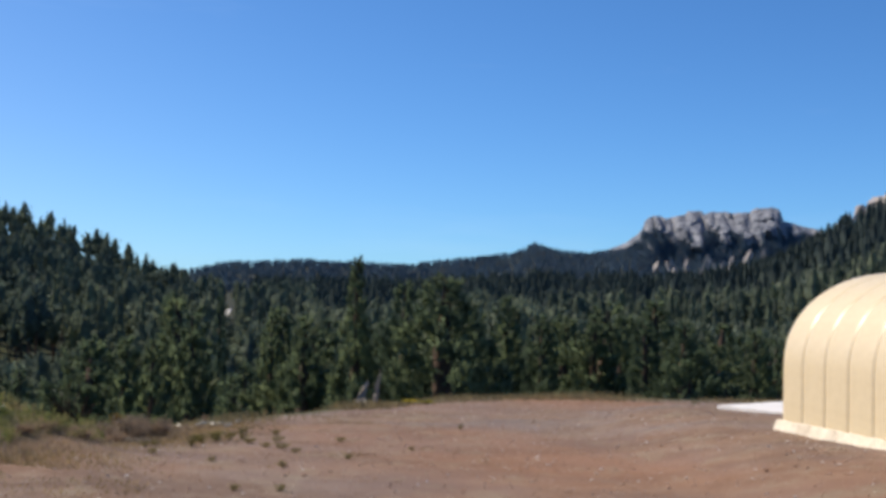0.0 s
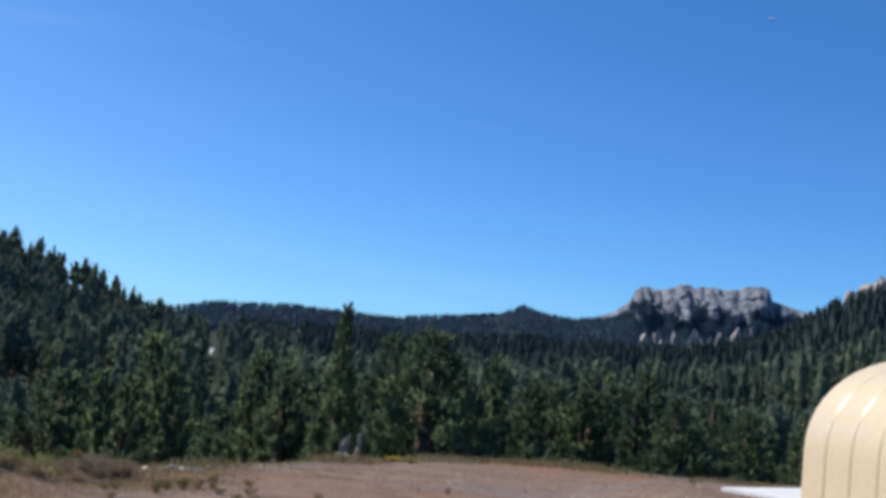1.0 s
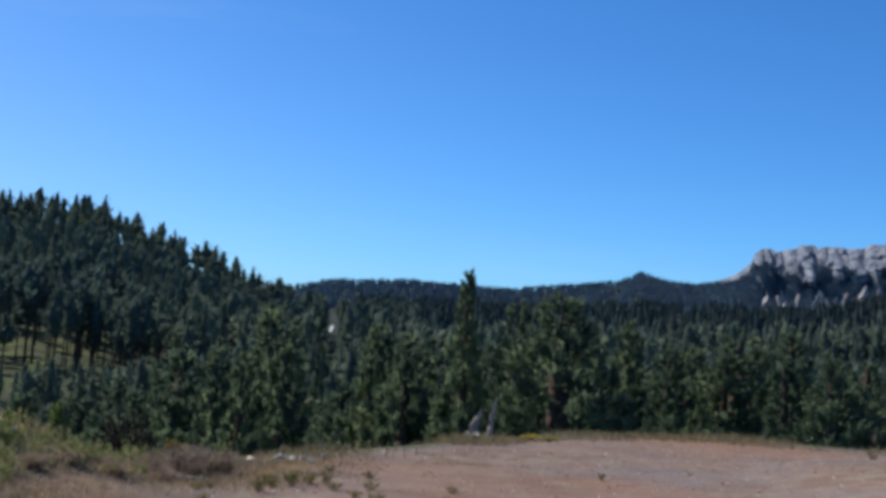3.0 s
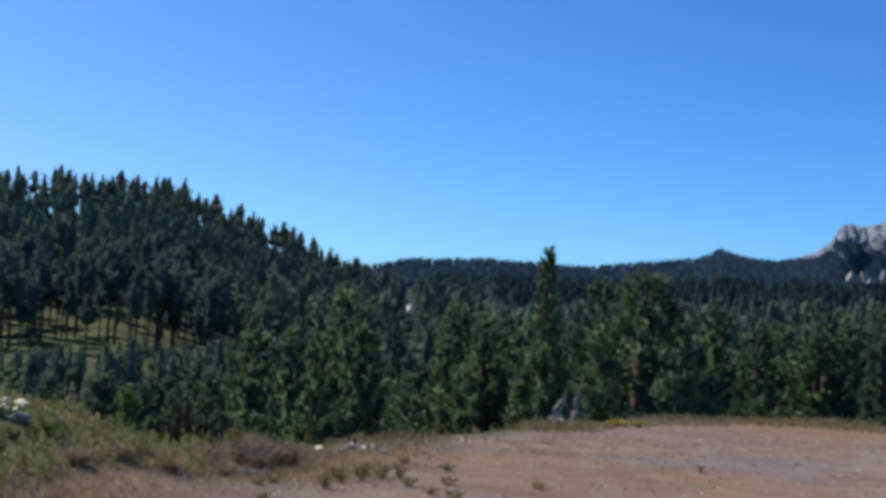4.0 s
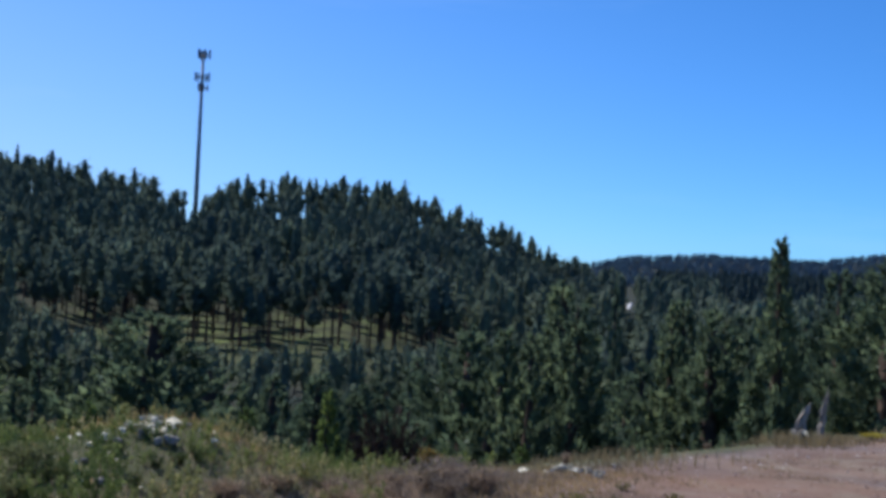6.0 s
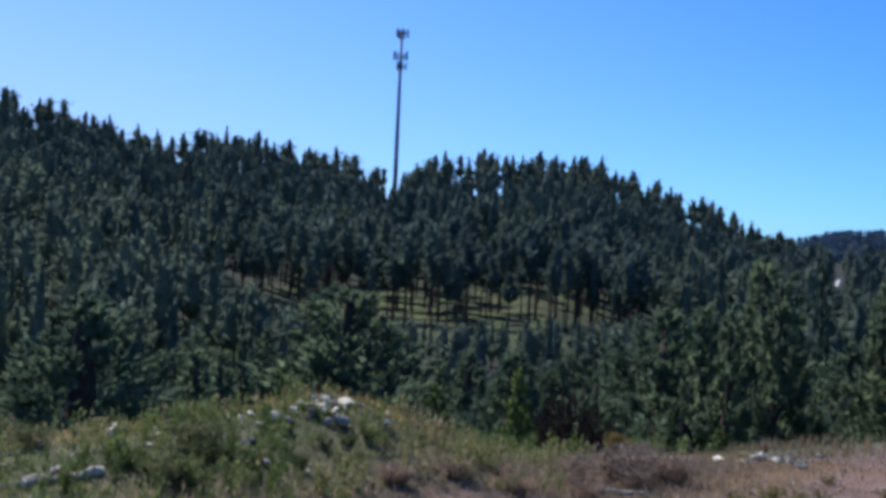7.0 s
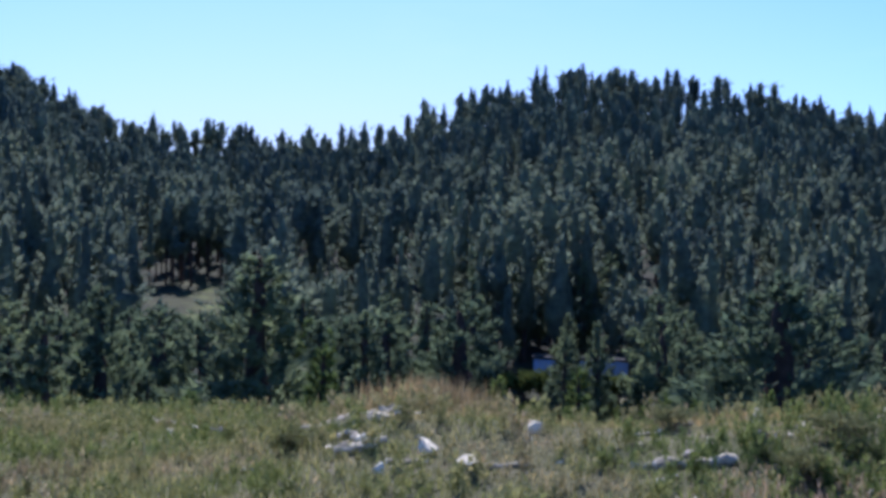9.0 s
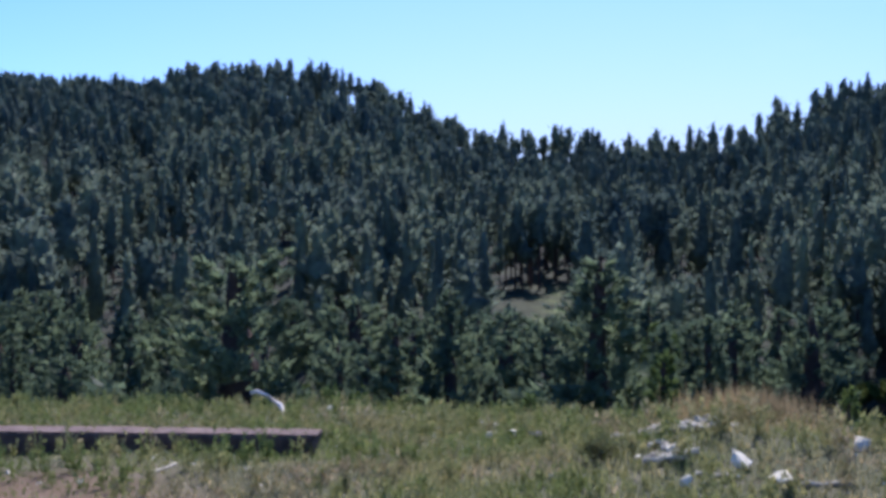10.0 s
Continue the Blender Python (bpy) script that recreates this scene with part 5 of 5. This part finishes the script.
def weeds_stuff():
    """Leafy meadow weeds, past counting."""
    g = np.random.default_rng(35)
    kinds = [bush_arrays(170 + i, 7, 11, 0.16, 0.4, 0.15, 0.9) for i in range(3)]
    VV, FF, base = [], [], 0
    n = 10500
    x, y = -19 + 18 * g.random(n), 5 + 20 * g.random(n)
    ok = in_meadow(x, y, g.random(n))
    for px, py in zip(x[ok], y[ok]):
        sv, sf, cv, cf = kinds[int(g.integers(0, 3))]
        v = np.concatenate([sv, cv])
        f = np.concatenate([sf, cf + len(sv)])
        s, a = 0.08 + 0.16 * g.random() ** 1.8, g.random() * 6.28
        VV.append(np.stack([(v[:, 0] * math.cos(a) - v[:, 1] * math.sin(a)) * s + px, (v[:, 0] * math.sin(a) + v[:, 1] * math.cos(a)) * s + py, v[:, 2] * s * 1.2 + gz(px, py)], -1))
        FF.append(f + base)
        base += len(v)
    tagged(new("meadow_weeds", mesh_from("meadow_weeds", np.concatenate(VV), np.concatenate(FF), [GRASS])), "leafy green and yellowing weeds in the meadow", "weeds", kind="stuff")


weeds_stuff()


def pebbles(name, label, n, x0, x1, y0, y1, seed, smin, smax, keep, mat):
    g = np.random.default_rng(seed)
    x, y = x0 + (x1 - x0) * g.random(n), y0 + (y1 - y0) * g.random(n)
    ok = keep(x, y, g.random(n))
    x, y = x[ok], y[ok]
    n = len(x)
    s = smin + (smax - smin) * g.random(n) ** 4
    o = np.array([(1, 0, 0), (0, 1, 0), (-1, 0, 0), (0, -1, 0), (0, 0, 0.7), (0, 0, -0.7)])
    f = np.array([(0, 1, 4), (1, 2, 4), (2, 3, 4), (3, 0, 4), (1, 0, 5), (2, 1, 5), (3, 2, 5), (0, 3, 5)])
    v = o[None] * (0.6 + 0.7 * g.random((n, 6, 1))) + g.normal(0, 0.18, (n, 6, 3))
    a = g.random(n) * 6.283
    X = v[..., 0] * np.cos(a)[:, None] - v[..., 1] * np.sin(a)[:, None] * 0.7
    Y = v[..., 0] * np.sin(a)[:, None] + v[..., 1] * np.cos(a)[:, None] * 0.7
    V = np.stack([X * s[:, None] + x[:, None], Y * s[:, None] + y[:, None], v[..., 2] * s[:, None] * 0.7 + (ground(x, y) + 0.15 * s)[:, None]], -1).reshape(-1, 3)
    F = (f[None] + (np.arange(n) * 6)[:, None, None]).reshape(-1, 3)
    return tagged(new(name, mesh_from(name, V, F, [mat])), label, "stones", kind="stuff")


def pebble_material():
    m, n, l, b = material("gravel_stones", 0.9, 0.3)
    g = n.new("ShaderNodeNewGeometry")
    l.new(ramp(n, l, g.outputs["Random Per Island"], [(0.0, (0.24, 0.15, 0.10)), (0.4, (0.36, 0.23, 0.16)), (0.75, (0.40, 0.31, 0.25)), (0.95, (0.48, 0.43, 0.38)), (1.0, (0.72, 0.70, 0.66))]), b.inputs["Base Color"])
    return m


PEBBLE = pebble_material()
pebbles("gravel_stones", "loose reddish and grey stones on the gravel yard", 22000, -8, 10, 8.5, 31, 41, 0.006, 0.035, lambda x, y, q: q < cover(x, y)[0], PEBBLE)
pebbles("wood_chips", "pale wood chips and small stones scattered in the meadow", 900, -17, -3, 8, 19, 42, 0.008, 0.05, lambda x, y, q: (cover(x, y)[1] > 0.4), PALE_STONE)

# ---- rocks, logs and timber lying in the meadow ----
ROCKS = [rock_mesh("rock", 40 + i, PALE_STONE) for i in range(5)]
GREY_ROCKS = [rock_mesh("grey_rock", 50 + i, GREY_STONE) for i in range(4)]
# x, y, width, height
for i, (x, y, w, h) in enumerate([(-7.13, 14.78, 0.15, 0.10), (-6.74, 14.62, 0.06, 0.04), (-6.67, 14.65, 0.04, 0.04), (-6.81, 14.12, 0.06, 0.08), (-6.68, 15.65, 0.05, 0.11), (-6.48, 15.63, 0.08, 0.09), (-6.27, 15.57, 0.04, 0.05), (-6.55, 15.89, 0.08, 0.07), (-6.28, 15.18, 0.04, 0.08),
                                  (-6.51, 16.09, 0.08, 0.05), (-6.54, 16.25, 0.07, 0.06), (-6.43, 16.40, 0.11, 0.10), (-6.34, 16.56, 0.16, 0.06), (-6.25, 16.27, 0.07, 0.07), (-6.23, 16.38, 0.05, 0.05), (-6.13, 16.63, 0.05, 0.04), (-5.90, 16.48, 0.08, 0.05), (-6.16, 15.50, 0.04, 0.04),
                                  (-6.79, 15.93, 0.07, 0.04), (-6.85, 15.73, 0.05, 0.08), (-6.28, 15.52, 0.04, 0.04), (-6.74, 16.52, 0.04, 0.04), (-7.04, 15.12, 0.04, 0.04), (-11.14, 12.03, 0.08, 0.05), (-11.17, 12.26, 0.10, 0.09), (-8.84, 12.90, 0.07, 0.09), (-8.52, 12.45, 0.09, 0.05),
                                  (-8.27, 12.46, 0.13, 0.08), (-8.34, 12.24, 0.06, 0.04), (-7.65, 12.26, 0.10, 0.11), (-15.16, 11.33, 0.16, 0.06), (-14.26, 10.98, 0.06, 0.12), (-13.00, 12.52, 0.17, 0.08), (-7.87, 12.73, 0.16, 0.13), (-7.36, 12.74, 0.20, 0.15), (-12.88, 12.51, 0.17, 0.11), (-15.65, 11.30, 0.12, 0.06),
                                  (-7.92, 13.56, 0.14, 0.06), (-8.72, 12.95, 0.08, 0.07), (-9.07, 12.76, 0.10, 0.06), (-4.10, 21.20, 0.10, 0.06), (-3.90, 20.90, 0.12, 0.05), (-4.40, 20.60, 0.14, 0.05), (-2.30, 28.00, 0.16, 0.12), (-2.60, 27.70, 0.14, 0.10), (-1.75, 28.00, 0.20, 0.14),
                                  (-1.50, 28.30, 0.16, 0.12), (-2.05, 27.90, 0.14, 0.10)]):
    ob = new("rock", ROCKS[i % 5])
    tip = Matrix.Rotation(math.atan2(8.8 - y, -1.1 - x), 4, "Z") @ Matrix.Rotation(0.5 + 0.25 * math.sin(i * 3.1), 4, "Y")
    ob.matrix_world = Matrix.Translation((x, y, gz(x, y) + 0.02)) @ tip @ Matrix.Rotation(i * 2.1, 4, "Z") @ Matrix.Diagonal((w * 1.1, w * 1.0, h * 1.25, 1))
    tagged(ob, "pale broken stone lying in the meadow grass" if y < 20 else "pale stone at the rim of the yard", "rock", "meadow rocks")
for i, (x, y, w, h) in enumerate([(-6.07, 16.11, 0.18, 0.16), (-6.33, 16.1, 0.13, 0.12), (-6.15, 16.04, 0.1, 0.12), (-6.4, 15.89, 0.1, 0.09), (-6.8, 14.53, 0.1, 0.1), (-5.97, 15.0, 0.11, 0.09), (-6.35, 15.34, 0.1, 0.07), (-8.95, 12.7, 0.16, 0.1), (-11.3, 12.5, 0.16, 0.12), (-6.75, 13.9, 0.12, 0.08)]):
    ob = new("rock", GREY_ROCKS[i % 4])
    ob.matrix_world = Matrix.Translation((x, y, gz(x, y))) @ Matrix.Rotation(i * 1.3, 4, "Z") @ Matrix.Diagonal((w, w * 0.9, h * 1.0, 1))
    tagged(ob, "grey weathered stone half sunk in the grass", "rock", "meadow rocks")


def log(a, b, r, label="weathered grey log lying in the grass", bend=0.03, lift=0.4):
    r = r * 1.3
    pa, pb = Vector((*a, gz(*a) + r * lift)), Vector((*b, gz(*b) + r * lift))
    mid = (pa + pb) / 2
    e = thing("log", label, "log", Matrix.Translation(mid), "meadow logs")
    d = (pb - pa)
    side = Vector((-d.y, d.x, 0)).normalized() * bend * d.length
    pts = [(pa - mid) + d * t + side * math.sin(t * math.pi) + Vector((0, 0, 0.25 * r * math.sin(t * 9))) for t in [k / 7 for k in range(8)]]
    radii = [r * (1 - 0.25 * k / 7) * (1 + 0.12 * math.sin(k * 2.3)) for k in range(8)]
    bm = bmesh.new()
    tube(bm, pts, radii, 10)
    for v in bm.verts:
        v.co += Vector((noise.noise(v.co * 11), noise.noise(v.co * 11 + Vector((7, 0, 0))), noise.noise(v.co * 13 + Vector((0, 5, 0))))) * 0.55 * r
    part("bark", bm_mesh("bark", bm, BLEACHED), e)
    for p, q, rr in ((pts[0], pts[1], radii[0]), (pts[-1], pts[-2], radii[-1])):
        out = (Vector(p) - Vector(q)).normalized()
        bm = bmesh.new()
        tube(bm, [Vector(p) - out * 0.003, Vector(p) + out * 0.006], [rr * 0.97, rr * 0.93], 10)
        part("cut_end", bm_mesh("cut_end", bm, SAWN), e, "pale sawn end")


for a, b, r in (((-6.72, 13.62), (-6.50, 14.04), 0.032), ((-8.30, 12.28), (-8.22, 12.60), 0.022), ((-7.84, 12.42), (-7.70, 12.62), 0.016), ((-7.42, 12.88), (-7.32, 13.12), 0.018),
                ((-9.0, 12.62), (-8.85, 12.98), 0.030), ((-9.25, 12.7), (-9.0, 12.95), 0.024), ((-8.80, 12.86), (-8.68, 13.10), 0.020), ((-9.3, 12.45), (-9.05, 12.60), 0.022), ((-6.42, 16.48), (-6.30, 16.76), 0.022),
                ((-8.36, 12.36), (-8.24, 12.54), 0.020), ((-8.38, 11.68), (-8.20, 11.84), 0.018), ((-7.44, 13.98), (-7.32, 14.12), 0.015), ((-9.70, 9.40), (-9.40, 9.24), 0.012), ((-6.85, 13.55), (-6.68, 13.70), 0.022),
                ((-6.54, 13.48), (-6.53, 13.62), 0.016), ((-7.47, 14.39), (-7.40, 14.48), 0.014), ((-9.05, 12.5), (-8.80, 12.72), 0.022), ((-8.73, 12.84), (-8.79, 13.04), 0.02), ((-9.12, 12.9), (-8.75, 12.62), 0.018), ((-8.41, 11.72), (-8.22, 11.83), 0.016), ((-14.67, 11.99), (-13.97, 12.11), 0.03), ((-13.82, 12.63), (-13.03, 12.65), 0.028), ((-4.15, 20.9), (-3.8, 21.3), 0.03), ((-4.6, 17.9), (-4.3, 18.1), 0.025)):
    log(a, b, r)


# loose piles of broken dead sticks on the meadow and on top of the heap
stick_rng = np.random.default_rng(63)
for cx, cy, rx, ry, n in ((-8.95, 12.85, 0.13, 0.10, 12), (-6.38, 16.45, 0.10, 0.14, 6), (-8.30, 12.42, 0.11, 0.07, 6), (-4.00, 21.0, 0.40, 0.25, 7)):
    for k in range(n):
        x, y, a, long = cx + rx * stick_rng.normal(), cy + ry * stick_rng.normal(), stick_rng.normal(1.1, 0.9), 0.04 + 0.08 * stick_rng.random() ** 2
        dx, dy = long * math.cos(a), long * math.sin(a)
        log((x - dx, y - dy), (x + dx, y + dy), 0.011 + 0.013 * stick_rng.random(), "bleached broken stick lying on a loose pile", 0.05, 1.0 + 1.2 * stick_rng.random())


def timber():
    a, b = Vector((-10.33, 10.45, 0)), Vector((-11.35, 7.45, 0))
    d = (b - a).normalized()
    s = Vector((-d.y, d.x, 0))
    za, zb = gz(a.x, a.y) - 0.01, gz(b.x, b.y) + 0.05
    long = (b - a).length
    tilt = math.atan2(zb - za, long)
    m = Matrix.Translation((a.x, a.y, za - 0.02)) @ Matrix(((d.x, s.x, 0, 0), (d.y, s.y, 0, 0), (0, 0, 1, 0), (0, 0, 0, 1))) @ Matrix.Rotation(-tilt, 4, "Y")
    e = thing("timber_beam", "old dark brown squared timber lying in the grass", "beam", m)
    g = np.random.default_rng(8)
    bm = bmesh.new()
    rings = []
    for k in range(25):
        x = long * k / 24
        j = lambda: float(g.normal(0, 0.004))
        cut = 0.03 if k == 0 else 0.0
        rings.append([bm.verts.new(p) for p in ((x + cut, -0.12 + j(), 0.0), (x - cut, -0.125 + j(), 0.175 + j()), (x - cut, -0.11 + j(), 0.19 + j()), (x, 0.11 + j(), 0.19 + j()), (x, 0.125 + j(), 0.17 + j()), (x, 0.12 + j(), 0.0))])
    for p, q in zip(rings, rings[1:]):
        for k in range(6):
            bm.faces.new((p[k], p[(k + 1) % 6], q[(k + 1) % 6], q[k]))
    bm.faces.new(rings[0])
    bm.faces.new(rings[-1][::-1])
    bmesh.ops.recalc_face_normals(bm, faces=list(bm.faces))
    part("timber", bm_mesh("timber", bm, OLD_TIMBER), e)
    # upper face as a thin cap, lighter brown than the sides
    bm = bmesh.new()
    rings = []
    for k in range(25):
        x = long * k / 24 + (-0.035 if k == 0 else 0.0)
        w = 0.118 + float(g.normal(0, 0.004))
        rings.append([bm.verts.new(p) for p in ((x, -w, 0.186), (x, -w, 0.203 + float(g.normal(0, 0.002))), (x, w, 0.203 + float(g.normal(0, 0.002))), (x, w, 0.186))])
    for p, q in zip(rings, rings[1:]):
        for k in range(4):
            bm.faces.new((p[k], p[(k + 1) % 4], q[(k + 1) % 4], q[k]))
    bm.faces.new(rings[0])
    bm.faces.new(rings[-1][::-1])
    bmesh.ops.recalc_face_normals(bm, faces=list(bm.faces))
    part("lighter_top", bm_mesh("lighter_top", bm, TIMBER_TOP), e, "lighter brown upper face")


timber()


def dead_stick(pts, r, label):
    e0 = Vector(pts[0])
    bm = bmesh.new()
    tube(bm, [Vector(p) - e0 for p in pts], [r * (1 - 0.5 * k / (len(pts) - 1)) for k in range(len(pts))], 8)
    ob = new("dead_branch", bm_mesh("dead_branch", bm, SAWN, True))
    ob.location = e0
    tagged(ob, label, "branch")


sx, sy = -14.95, 10.42
sz = gz(sx, sy) + 0.03
dead_stick([(sx + 0.14, sy + 0.34, sz - 0.12), (sx + 0.10, sy + 0.24, sz - 0.03), (sx + 0.08, sy + 0.20, sz + 0.10), (sx, sy + 0.06, sz + 0.19), (sx - 0.06, sy - 0.06, sz + 0.24), (sx - 0.08, sy - 0.12, sz + 0.21)], 0.036, "bleached crooked branch sticking out of the grass")


def snag(x, y, w, h, lean, seed, label):
    """A broken, splintered stump, bleached grey."""
    g = np.random.default_rng(seed)
    bm = bmesh.new()
    n, levels = 12, 9
    tall = [h * (0.35 + 0.65 * max(0, math.cos((k - 2) * 2 * math.pi / n)) ** 1.5 + 0.10 * g.random()) for k in range(n)]
    outer, inner = [], []
    for i in range(levels):
        t = i / (levels - 1)
        for rings, scale in ((outer, 1.0), (inner, 0.72)):
            rings.append([])
            for k in range(n):
                a = 2 * math.pi * k / n
                z = tall[k] * t
                rr = w * 0.5 * scale * (1.25 - 0.25 * min(t * 4, 1)) * (1 - 0.6 * (z / h) ** 1.6) * (1 + 0.15 * math.sin(k * 2.7 + seed))
                rings[-1].append(bm.verts.new((rr * math.cos(a) + lean * z, rr * math.sin(a), z - 0.08)))
    for rings, flip in ((outer, False), (inner, True)):
        for p, q in zip(rings, rings[1:]):
            for k in range(n):
                f = (p[k], p[(k + 1) % n], q[(k + 1) % n], q[k])
                bm.faces.new(f[::-1] if flip else f)
    for k in range(n):
        bm.faces.new((outer[-1][k], outer[-1][(k + 1) % n], inner[-1][(k + 1) % n], inner[-1][k]))
    for v in bm.verts:
        v.co += Vector((noise.noise(v.co * 9 + Vector((seed, 0, 0))), noise.noise(v.co * 9 + Vector((0, seed, 5))), 0)) * 0.35 * w * (0.4 + v.co.z / h)
    ob = new("tree_stump", bm_mesh("tree_stump", bm, OLD_GREY))
    ob.location = (x, y, gz(x, y))
    ob.rotation_euler = (0, 0, 0.4)
    tagged(ob, label, "stump", "bleached stumps")


snag(-1.87, 28.0, 0.23, 0.64, 0.22, 3, "bleached broken tree stump at the rim of the yard")
snag(-1.54, 28.25, 0.12, 0.92, 0.14, 5, "tall splintered grey stump with a leaning spike")
